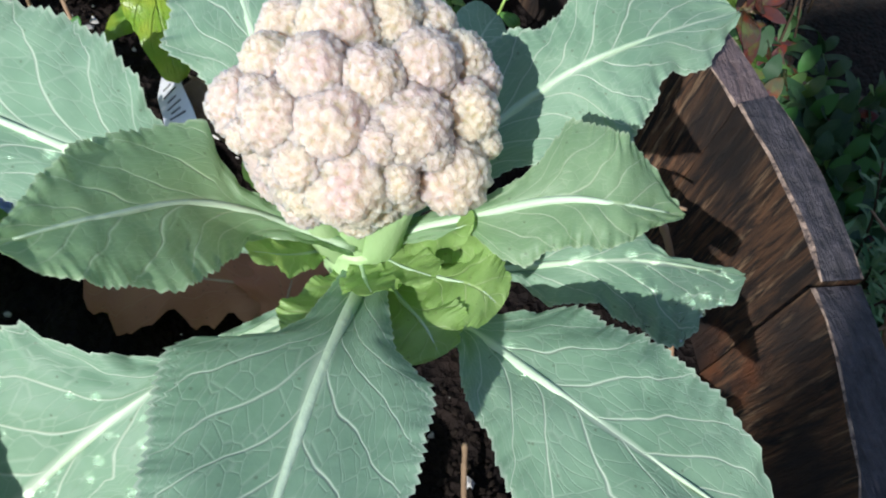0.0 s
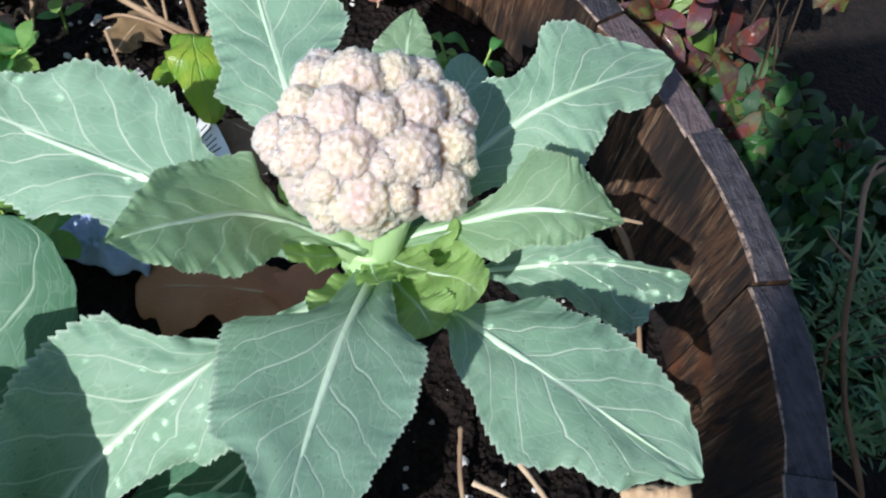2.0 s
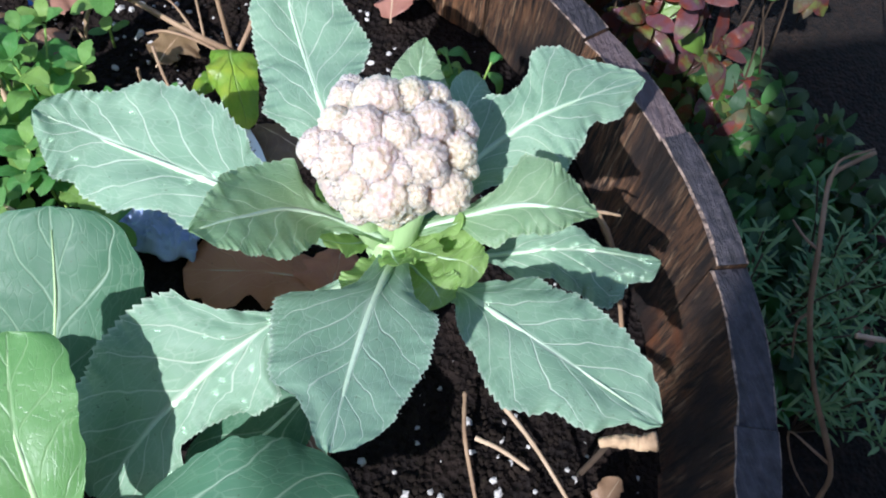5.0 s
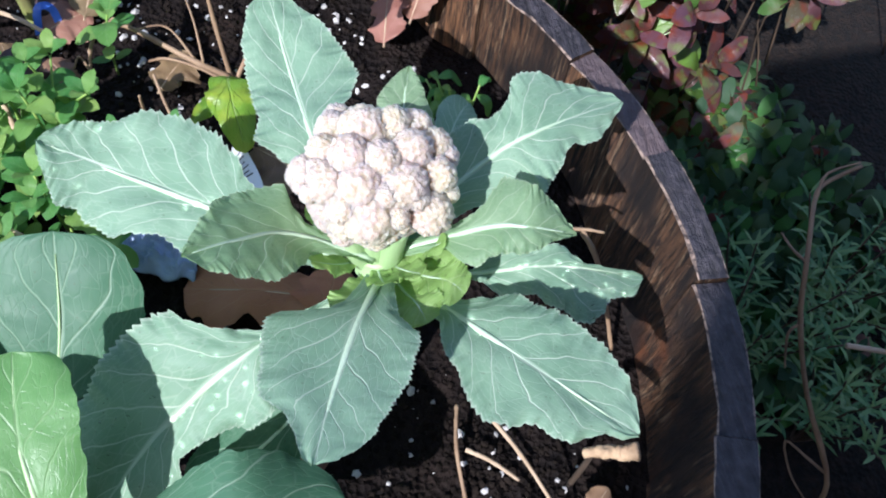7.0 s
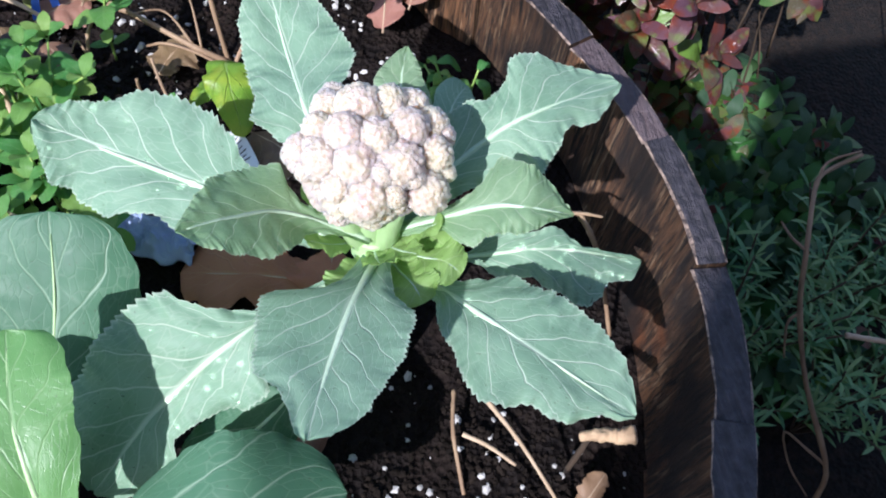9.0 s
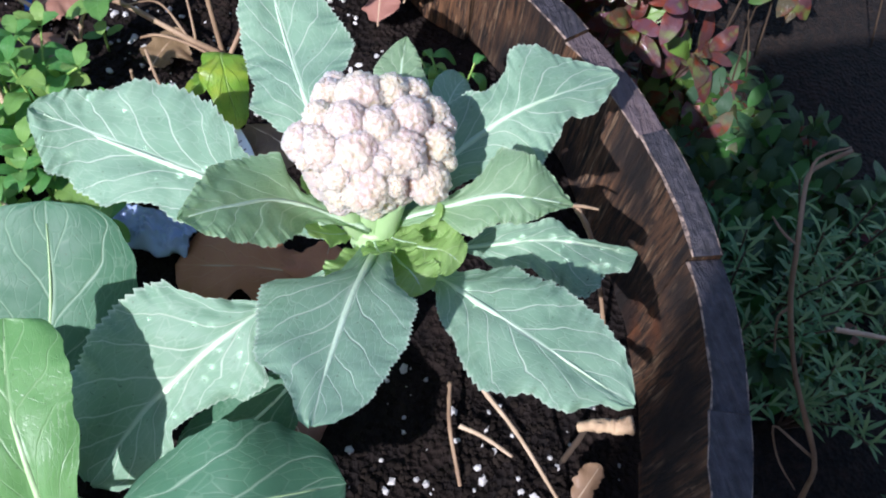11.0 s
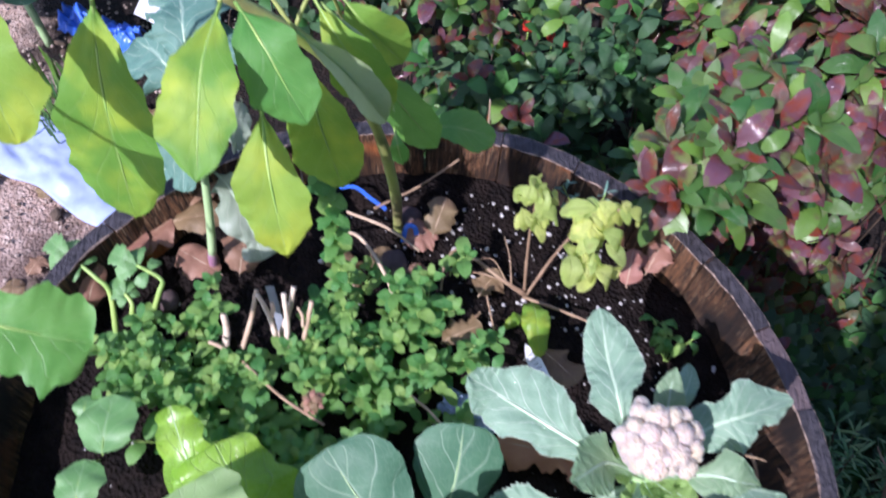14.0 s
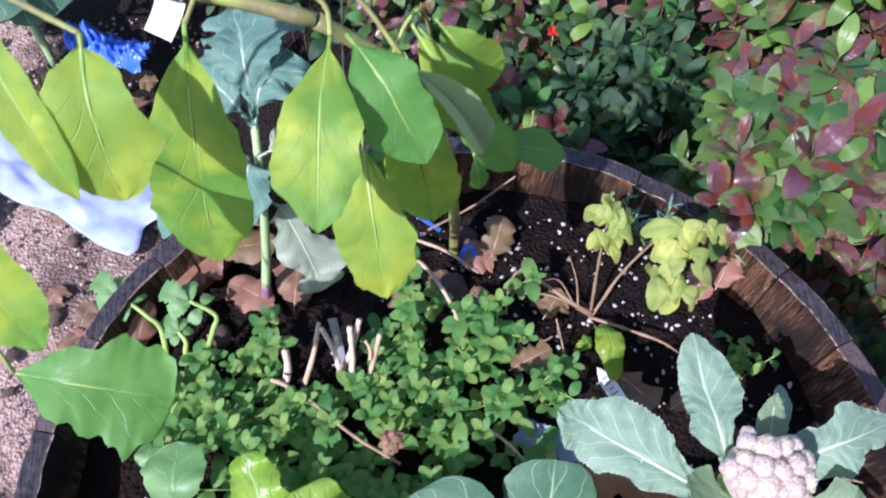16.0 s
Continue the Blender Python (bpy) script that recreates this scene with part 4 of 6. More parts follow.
# ---- the collard ----
def build_collard():
    root = Vector((0.022, -0.078, 0.362))
    plant = thing("collard_plant", tuple(root), "young collard plant with smooth round blue-green leaves", "collard")
    v, f = tube([root - Vector((0, 0, 0.01)), root + Vector((0.0, -0.004, 0.03)), (0.024, -0.092, 0.425)], 0.0055, 0.0050, 10, 12, 0.1)
    part("stem", v, f, RIB_GREEN, plant)

    def grow(pts, half, mat=COLLARD, up=(0, -0.3, 1), rib=0.0017, **kw):
        opts = dict(a=0.55, b=0.42, stalk=0.22, stalk_w=0.07, fold=0.14, curl=0.22, wave=0.06, waves=1.7, serr=0.02, teeth=14, lobe=0.06, pucker=0.010, ruffle=0.04)
        opts.update(kw)
        return add_leaf(plant, mat, Blade(pts, half, up, **opts), rib, RIB_GREEN, 14, 56, "", 0)

    c = (0.026, -0.088, 0.420)
    grow([c, (0.026, -0.040, 0.420), (0.0345, -0.010, 0.4405), (0.0405, 0.0200, 0.4645)], 0.0330, seed=41, up=(0.05, -0.45, 1), stalk=0.36, b=0.36)
    grow([c, (-0.0115, -0.0518, 0.440), (-0.0386, -0.0286, 0.452), (-0.0600, 0.0030, 0.468)], 0.0445, seed=42, up=(-0.15, -0.5, 1), stalk=0.28, lobe=0.03, pucker=0.006, ruffle=0.02, wave=0.03, b=0.36)
    grow([(0.040, -0.113, 0.445), (0.0379, -0.0880, 0.470), (0.0347, -0.0671, 0.478), (0.0353, -0.0415, 0.4845)], 0.0205, COLLARD_YOUNG, seed=43, up=(0.1, -0.2, 1), stalk=0.02, a=0.5, b=0.26, fold=0.25)
    grow([(0.0244, -0.1083, 0.440), (0.0134, -0.1001, 0.462), (-0.0035, -0.0833, 0.474), (-0.0175, -0.0690, 0.480)], 0.0300, seed=44, up=(-0.05, -0.35, 1), stalk=0.08, a=0.45, b=0.34)
    grow([c, (-0.0193, -0.0833, 0.425), (-0.0540, -0.0705, 0.436), (-0.0840, -0.0580, 0.430)], 0.0330, seed=45, up=(-0.1, -0.2, 1), stalk=0.25)
    grow([c, (-0.0047, -0.1077, 0.430), (-0.0262, -0.1125, 0.438), (-0.0430, -0.1160, 0.430)], 0.0250, seed=46, stalk=0.2, up=(0, -0.2, 1))
    grow([c, (0.0600, -0.0990, 0.430), (0.1000, -0.1101, 0.447), (0.1400, -0.1060, 0.424)], 0.0285, seed=47, up=(0.05, -0.15, 1), stalk=0.3)
    grow([c, (0.030, -0.112, 0.432), (0.034, -0.135, 0.444), (0.030, -0.165, 0.440)], 0.020, seed=48, up=(0, -0.1, 1), stalk=0.3)
    # the furled heart
    for k in range(3):
        a = 0.8 + 2.1 * k
        d = Vector((math.cos(a), math.sin(a), 0))
        b0 = Vector((0.025, -0.094, 0.424)) + d * 0.003
        grow([b0, b0 + d * 0.006 + Vector((0, 0, 0.010)), b0 + d * 0.002 + Vector((0, 0, 0.022))], 0.0095, COLLARD_YOUNG if k == 1 else COLLARD, seed=50 + k, up=tuple(-d + Vector((0, 0, 0.3))),
             rib=0.0007, stalk=0.0, fold=0.5)


build_collard()


# ---- the lettuce ----
def build_lettuce():
    root = Vector((-0.110, -0.118, 0.365))
    plant = thing("lettuce_plant", tuple(root), "leafy light green lettuce with ruffled leaves", "lettuce")
    v, f = tube([root - Vector((0, 0, 0.008)), root + Vector((0, 0, 0.02)), (-0.112, -0.116, 0.410)], 0.008, 0.007, 10, 8, 0.1)
    part("stem", v, f, RIB_GREEN, plant)

    def grow(pts, half, mat, up, rib=0.0026, **kw):
        opts = dict(a=0.5, b=0.22, stalk=0.04, stalk_w=0.2, fold=0.10, curl=0.18, wave=0.16, waves=4.5, serr=0.04, teeth=16, lobe=0.16)
        opts.update(kw)
        return add_leaf(plant, mat, Blade(pts, half, up, **opts), rib, RIB_GREEN, 20, 80, "")

    grow([(-0.108, -0.128, 0.410), (-0.1220, -0.100, 0.462), (-0.1420, -0.0600, 0.488), (-0.1580, -0.0270, 0.484)], 0.040, LETTUCE_PALE, (-0.05, -0.35, 1), seed=61, wave=0.10, b=0.16, lobe=0.12)
    grow([(-0.108, -0.112, 0.388), (-0.112, -0.075, 0.415), (-0.1250, -0.025, 0.438), (-0.1450, 0.014, 0.450)], 0.040, LETTUCE, (0.2, -0.3, 1), seed=62)
    grow([(-0.114, -0.112, 0.388), (-0.145, -0.045, 0.420), (-0.170, 0.012, 0.446), (-0.1800, 0.040, 0.460)], 0.020, LETTUCE, (0.0, -0.5, 1), seed=63, wave=0.3, b=0.4)
    grow([(-0.108, -0.122, 0.400), (-0.098, -0.122, 0.440), (-0.080, -0.112, 0.456), (-0.060, -0.104, 0.450)], 0.026, LETTUCE, (0.1, -0.2, 1), seed=64)
    grow([(-0.118, -0.118, 0.390), (-0.160, -0.100, 0.425), (-0.205, -0.075, 0.440), (-0.240, -0.045, 0.425)], 0.034, LETTUCE, (-0.1, -0.2, 1), seed=65)
    grow([(-0.112, -0.128, 0.390), (-0.130, -0.165, 0.430), (-0.150, -0.200, 0.445), (-0.165, -0.235, 0.430)], 0.036, LETTUCE, (0, 0.2, 1), seed=66)


build_lettuce()


# ---- small shared leaves ----
def small_leaf(name, mat, width, a, b, fold, curl, droop, serr=0.0, nu=6, nv=10, seed=0):
    """A leaf of length one along +y from its base, to be shared and scaled."""
    bl = Blade([(0, 0, 0), (0, 0.5, 0.10 * droop), (0, 1, -0.16 * droop)], width, (0, 0, 1), a, b, 0.05, 0.05, fold, curl, 0.06, 2.0, serr, 6, 0.06, seed)
    v, f, uv = bl.mesh(nu, nv)
    hub = thing("hub", (0, 0, 0), "", "")
    ob = part(name, v, f, mat, hub, "", uv)
    me = ob.data
    bpy.data.objects.remove(ob)
    bpy.data.objects.remove(hub)
    return me


def set_leaf(me, parent, base, way, up, length, name="leaf"):
    """Places a shared leaf with its base at a point, along a direction."""
    y = Vector(way).normalized()
    x = y.cross(Vector(up)).normalized()
    z = x.cross(y)
    ob = link_mesh(name, me, parent)
    m = Matrix((x, y, z)).transposed().to_4x4()
    ob.matrix_basis = Matrix.Translation(Vector(base) - ORIGIN[parent.name]) @ m @ Matrix.Scale(length, 4)
    return ob


OREG = [small_leaf("oregano_leaf", OREGANO, 0.255 + 0.025 * k, 0.5, 0.6, 0.14, 0.06, 0.3 + 0.3 * k, 0, 6, 8, k) for k in range(4)]


def build_oregano():
    rng = random.Random(5)
    # patches of the bed that the herb covers: x, y, spread, stems, height
    patches = [(-0.20, 0.115, 0.035, 15, 0.052), (-0.13, 0.085, 0.035, 16, 0.050), (-0.06, 0.075, 0.035, 17, 0.048), (0.000, 0.085, 0.03, 12, 0.046),
               (-0.075, 0.135, 0.032, 11, 0.048), (0.005, 0.155, 0.022, 9, 0.055), (-0.135, 0.150, 0.03, 10, 0.046), (-0.045, 0.020, 0.03, 12, 0.040), (0.035, 0.10, 0.018, 6, 0.042), (-0.24, 0.09, 0.02, 6, 0.045),
               (-0.19, 0.055, 0.024, 11, 0.045), (-0.115, 0.040, 0.024, 9, 0.042), (-0.235, 0.125, 0.018, 6, 0.050), (-0.02, 0.115, 0.03, 9, 0.046)]
    for px, py, spread, stems, height in patches:
        plant = thing("oregano_plant", (px, py, soil_height(px, py)), "low bushy oregano with small rounded green leaves", "oregano", "oregano in the barrel")
        pieces = []
        for _ in range(int(stems * 0.92)):
            x, y = px + rng.gauss(0, spread), py + rng.gauss(0, spread)
            if (x > 0.01 and y < 0.06) or math.hypot(x, y) > 0.285 or (x < -0.06 and y < 0.0) or (abs(x + 0.125) < 0.036 and abs(y - 0.14) < 0.024):
                continue
            z0 = soil_height(x, y)
            h = height * rng.uniform(0.55, 1.15)
            lean = Vector((rng.gauss(0, 0.35), rng.gauss(-0.12, 0.35), 0)) * h
            c = bez([(x, y, z0 - 0.003), Vector((x, y, z0)) + lean * 0.35 + Vector((0, 0, h * 0.55)), Vector((x, y, z0)) + lean + Vector((0, 0, h))])
            pieces.append(tube(c, 0.0009, 0.0006, 5, 6))
            n = max(3, int(h / 0.0135))
            spin = rng.uniform(0, 3.1)
            for k in range(n + 1):
                v = 0.22 + 0.78 * k / n
                p = c(v)
                ln = 0.0198 * rng.uniform(0.65, 1.2) * (1.0 if k < n else 0.62) * (0.75 + 0.25 * v)
                for s in range(2 if k < n else 4):
                    a = spin + k * math.pi / 2 + s * (math.pi if k < n else math.pi / 2) + rng.uniform(-0.25, 0.25)
                    rise = rng.uniform(0.0, 0.45) if k < n else rng.uniform(0.5, 1.1)
                    w = Vector((math.cos(a), math.sin(a), rise))
                    set_leaf(OREG[rng.randrange(4)], plant, p + w * 0.001, w, (0, 0, 1), ln)
        for v, f in pieces:
            part("stem", v, f, STEM_GREEN, plant)


build_oregano()


def build_trailing_stem():
    """A tall thin stem with whorls of small leaves that rises out of the oregano."""
    rng = random.Random(8)
    plant = thing("marjoram_stem", (-0.056, 0.122, 0.37), "tall thin marjoram stem with whorls of pale green leaves", "herb")
    c = bez([(-0.056, 0.120, 0.365), (-0.058, 0.150, 0.420), (-0.060, 0.178, 0.475), (-0.064, 0.200, 0.530), (-0.070, 0.215, 0.585)])
    v, f = tube(c, 0.0012, 0.0007, 6, 24)
    part("stem", v, f, STEM_GREEN, plant)
    for k in range(20):
        t = 0.28 + 0.72 * k / 19
        for s in range(4):
            a = k * 0.9 + s * math.pi / 2 + rng.uniform(-0.3, 0.3)
            w = Vector((math.cos(a), math.sin(a), rng.uniform(-0.1, 0.5)))
            set_leaf(OREG[rng.randrange(4)], plant, c(t), w, (0, 0, 1), 0.0165 * rng.uniform(0.7, 1.15))


build_trailing_stem()


# ---- yellowed basil ----
BASIL_LEAF = [small_leaf("basil_leaf", BASIL, 0.26 + 0.04 * k, 0.5, 0.6, 0.3, 0.3, 0.9 + 0.5 * k, 0.08, 8, 12, 70 + k) for k in range(3)]


def build_basil():
    rng = random.Random(14)
    plant = thing("basil_plant", (0.108, 0.180, 0.362), "wilting basil plant with crumpled yellow-green leaves", "basil")
    stems = [[(0.108, 0.172, 0.360), (0.106, 0.182, 0.405), (0.106, 0.196, 0.450), (0.110, 0.214, 0.492)],
             [(0.108, 0.172, 0.368), (0.134, 0.198, 0.400), (0.152, 0.198, 0.460), (0.145, 0.172, 0.520)],
             [(0.106, 0.170, 0.372), (0.132, 0.152, 0.384), (0.160, 0.136, 0.388), (0.176, 0.128, 0.380)],
             [(0.106, 0.174, 0.368), (0.088, 0.184, 0.376), (0.072, 0.190, 0.380), (0.060, 0.196, 0.374)],
             [(0.110, 0.164, 0.368), (0.112, 0.140, 0.385), (0.112, 0.126, 0.402)],
             [(0.141, 0.168, 0.490), (0.152, 0.166, 0.512), (0.164, 0.166, 0.528)]]
    for k, pts in enumerate(stems):
        v, f = tube(pts, 0.0016 if k < 3 else 0.0010, 0.0008, 7, 16, 0.2, k, 0.3)
        part("stem", v, f, STEM_BROWN, plant, "woody brown stem" if k == 0 else "")
    heads = [((0.109, 0.212, 0.494), 16, 0.026, 0.014), ((0.107, 0.196, 0.478), 12, 0.024, 0.012), ((0.145, 0.170, 0.526), 12, 0.030, 0.012), ((0.146, 0.156, 0.512), 16, 0.030, 0.018), ((0.146, 0.138, 0.496), 12, 0.026, 0.016),
             ((0.164, 0.166, 0.530), 4, 0.020, 0.006), ((0.128, 0.150, 0.500), 4, 0.030, 0.008)]
    for (x, y, z), n, ln, spread in heads:
        for _ in range(n):
            a = rng.uniform(0, 2 * math.pi)
            p = Vector((x + rng.gauss(0, spread * 0.5), y + rng.gauss(0, spread * 0.5), z + rng.uniform(-0.5, 0.6) * spread))
            w = Vector((math.cos(a) * 0.6, math.sin(a) * 0.6 - 0.25, rng.uniform(-1.5, -0.3)))
            set_leaf(BASIL_LEAF[rng.randrange(3)], plant, p, w, (w.x, w.y - 0.2, 1), ln * rng.uniform(0.6, 1.1))

    # one puckered leaf low down
    add_leaf(plant, BASIL_GREEN, Blade([(0.110, 0.152, 0.398), (0.110, 0.138, 0.410), (0.111, 0.122, 0.408), (0.113, 0.101, 0.392)], 0.0125, (0.1, -0.3, 1), 0.4, 0.45, 0.05, 0.05, 0.1, 0.3, 0.16, 3.5, 0.04, 12, 0.1, 77),
             0.0007, STEM_GREEN, 12, 40)
    add_leaf(plant, BASIL_GREEN, Blade([(0.100, 0.144, 0.388), (0.094, 0.138, 0.392), (0.083, 0.131, 0.386)], 0.0055, (0, -0.3, 1), 0.4, 0.6, 0.05, 0.05, 0.1, 0.3, 0.16, 2.5, 0.04, 8, 0.1, 78), 0.0005, STEM_GREEN, 8, 20)


build_basil()


# ---- pepper plant that hangs over the tub ----
def build_pepper():
    plant = thing("pepper_plant", (-0.008, 0.228, 0.362), "tall pepper plant with drooping yellowing green leaves", "pepper plant")
    main = [(-0.010, 0.249, 0.355), (-0.012, 0.252, 0.430), (-0.024, 0.240, 0.540), (-0.042, 0.205, 0.640), (-0.0591, 0.1780, 0.700), (-0.0972, 0.1690, 0.744)]
    v, f = tube(main, 0.0048, 0.0040, 10, 36, 0.15, 2, 0.15)
    part("stem", v, f, STEM_PEPPER, plant, "thick yellow-green stem")
    branches = [([(-0.0972, 0.1690, 0.744), (-0.1484, 0.1765, 0.757), (-0.178, 0.1760, 0.765), (-0.2159, 0.1752, 0.778), (-0.2419, 0.1675, 0.790), (-0.285, 0.150, 0.820)], 0.0040, 0.0046),
                ([(-0.1484, 0.1750, 0.760), (-0.117, 0.1718, 0.765), (-0.0979, 0.1680, 0.766), (-0.0923, 0.1738, 0.772), (-0.0893, 0.1777, 0.777), (-0.0768, 0.1761, 0.785), (-0.063, 0.1738, 0.785), (-0.0483, 0.1669, 0.780)], 0.0021, 0.0011),
                ([(-0.0934, 0.1725, 0.763), (-0.0892, 0.191, 0.780), (-0.0862, 0.2112, 0.790), (-0.0842, 0.2125, 0.808), (-0.082, 0.213, 0.850)], 0.0023, 0.0019),
                ([(-0.0862, 0.2112, 0.790), (-0.1084, 0.2123, 0.790), (-0.1284, 0.204, 0.788), (-0.1406, 0.1953, 0.782), (-0.1465, 0.1781, 0.770), (-0.1573, 0.158, 0.755)], 0.0017, 0.0013),
                ([(-0.0853, 0.2111, 0.790), (-0.0672, 0.2071, 0.785), (-0.0527, 0.2015, 0.770), (-0.0463, 0.1918, 0.755)], 0.0016, 0.0010),
                ([(-0.0969, 0.1732, 0.768), (-0.0766, 0.1619, 0.765), (-0.0587, 0.1472, 0.745), (-0.055, 0.1455, 0.738)], 0.0014, 0.0010),
                ([(-0.1116, 0.1708, 0.763), (-0.0965, 0.1635, 0.765), (-0.090, 0.1539, 0.765), (-0.0887, 0.141, 0.762)], 0.0015, 0.0011),
                ([(-0.1606, 0.2006, 0.760), (-0.1421, 0.1945, 0.765), (-0.1208, 0.1805, 0.770), (-0.1112, 0.172, 0.765)], 0.0008, 0.0007),
                ([(-0.060, 0.176, 0.712), (-0.052, 0.188, 0.722), (-0.042, 0.200, 0.716), (-0.030, 0.218, 0.650), (0.0100, 0.240, 0.535)], 0.0013, 0.0009),
                ([(-0.2450, 0.1560, 0.799), (-0.2159, 0.1325, 0.800), (-0.1826, 0.1093, 0.800)], 0.0017, 0.0012)]
    for pts, r0, r1 in branches:
        v, f = tube(pts, r0, r1, 8, 26, 0.15, len(pts), 0.25)
        part("branch", v, f, STEM_PEPPER, plant)

    def hang(root, tip, half, mat=PEPPER, up=(0, -0.75, 0.65), seed=0, sag=0.012, **kw):
        root, tip = Vector(root), Vector(tip)
        u = Vector(up).normalized()
        opts = dict(a=0.95, b=0.85, stalk=0.08, stalk_w=0.05, fold=0.20, curl=0.14, wave=0.07, waves=2.0, serr=0.0, lobe=0.10, pucker=0.014, ruffle=0.09)
        opts.update(kw)
        add_leaf(plant, mat, Blade([root, root.lerp(tip, 0.4) + u * sag, root.lerp(tip, 0.75) + u * sag * 0.6, tip + (tip - root) * 0.05], half * 1.12, up, seed=seed, **opts), 0.0012, STEM_GREEN, 12, 40)

    hang((-0.0887, 0.141, 0.762), (-0.0970, 0.0590, 0.7320), 0.0178, seed=3, up=(-0.1, -0.45, 0.9), mat=PEPPER_MID)
    hang((-0.0815, 0.1415, 0.762), (-0.0490, 0.0945, 0.7285), 0.0160, PEPPER_DARK, seed=4, up=(0.1, -0.45, 0.9))
    hang((-0.0786, 0.1317, 0.700), (-0.0712, 0.0765, 0.6290), 0.0180, seed=2)
    hang((-0.0561, 0.1553, 0.710), (-0.0410, 0.1325, 0.6170), 0.0195, seed=5)
    hang((-0.0564, 0.1467, 0.738), (-0.0130, 0.1475, 0.6640), 0.0100, PEPPER_PALE, seed=6, fold=0.9, up=(0.5, -0.6, 0.6))
    hang((-0.0501, 0.1896, 0.720), (-0.0100, 0.1635, 0.6540), 0.0140, PEPPER, seed=7, fold=0.35)
    hang((-0.0462, 0.1896, 0.716), (-0.0080, 0.1650, 0.6520), 0.0045, PEPPER_PALE, seed=16, fold=0.5, up=(0.8, -0.4, 0.5))
    hang((-0.0362, 0.2021, 0.710), (-0.0020, 0.2030, 0.6540), 0.0150, PEPPER, seed=12, fold=0.35)
    hang((-0.0253, 0.2272, 0.630), (0.0215, 0.2110, 0.5540), 0.0150, PEPPER_DARK, seed=8)
    hang((0.0133, 0.2440, 0.532), (0.0730, 0.2585, 0.5010), 0.0150, PEPPER_DARK, seed=9, up=(0, -0.4, 1), a=0.7, b=0.6)
    hang((-0.0076, 0.2020, 0.585), (-0.0028, 0.1967, 0.550), 0.0060, PEPPER_DARK, seed=17)
    hang((-0.0745, 0.1638, 0.785), (-0.0230, 0.1385, 0.7915), 0.0105, PEPPER_DARK, seed=10, up=(0, -0.5, 1))
    hang((-0.1575, 0.1598, 0.757), (-0.1702, 0.1145, 0.6165), 0.0250, PEPPER_MID, seed=1, a=0.8, b=0.75)
    hang((-0.1826, 0.1093, 0.800), (-0.1774, 0.0690, 0.7480), 0.0190, seed=11, up=(0.05, -0.6, 0.75), a=0.6, b=0.6)
    hang((-0.2246, 0.1316, 0.810), (-0.1930, 0.0650, 0.7570), 0.0100, seed=14, up=(-0.2, -0.5, 0.8), fold=0.4)
    hang((-0.1415, 0.1895, 0.782), (-0.1225, 0.1980, 0.7850), 0.0080, PEPPER_MID, seed=13, up=(0, -0.7, 0.7), a=0.5, b=0.5)
    hang((-0.2360, 0.0530, 0.772), (-0.2065, 0.0080, 0.7350), 0.0150, PEPPER_MID, seed=18, up=(-0.1, -0.4, 0.9))
    hang((-0.2900, 0.0600, 0.583), (-0.2060, 0.0460, 0.5650), 0.0270, PEPPER_DARK, seed=15, up=(-0.1, -0.35, 1), lobe=0.2, b=0.4, stalk=0.02)
    # the twigs that carry the leaves beside the tub
    for pts in ([(-0.2780, 0.153, 0.815), (-0.268, 0.105, 0.800), (-0.2360, 0.0530, 0.772)], [(-0.2810, 0.152, 0.817), (-0.310, 0.110, 0.700), (-0.2900, 0.0600, 0.583)]):
        v, f = tube(pts, 0.0017, 0.0012, 8, 20, 0.15, 3, 0.2)
        part("branch", v, f, STEM_PEPPER, plant)


build_pepper()


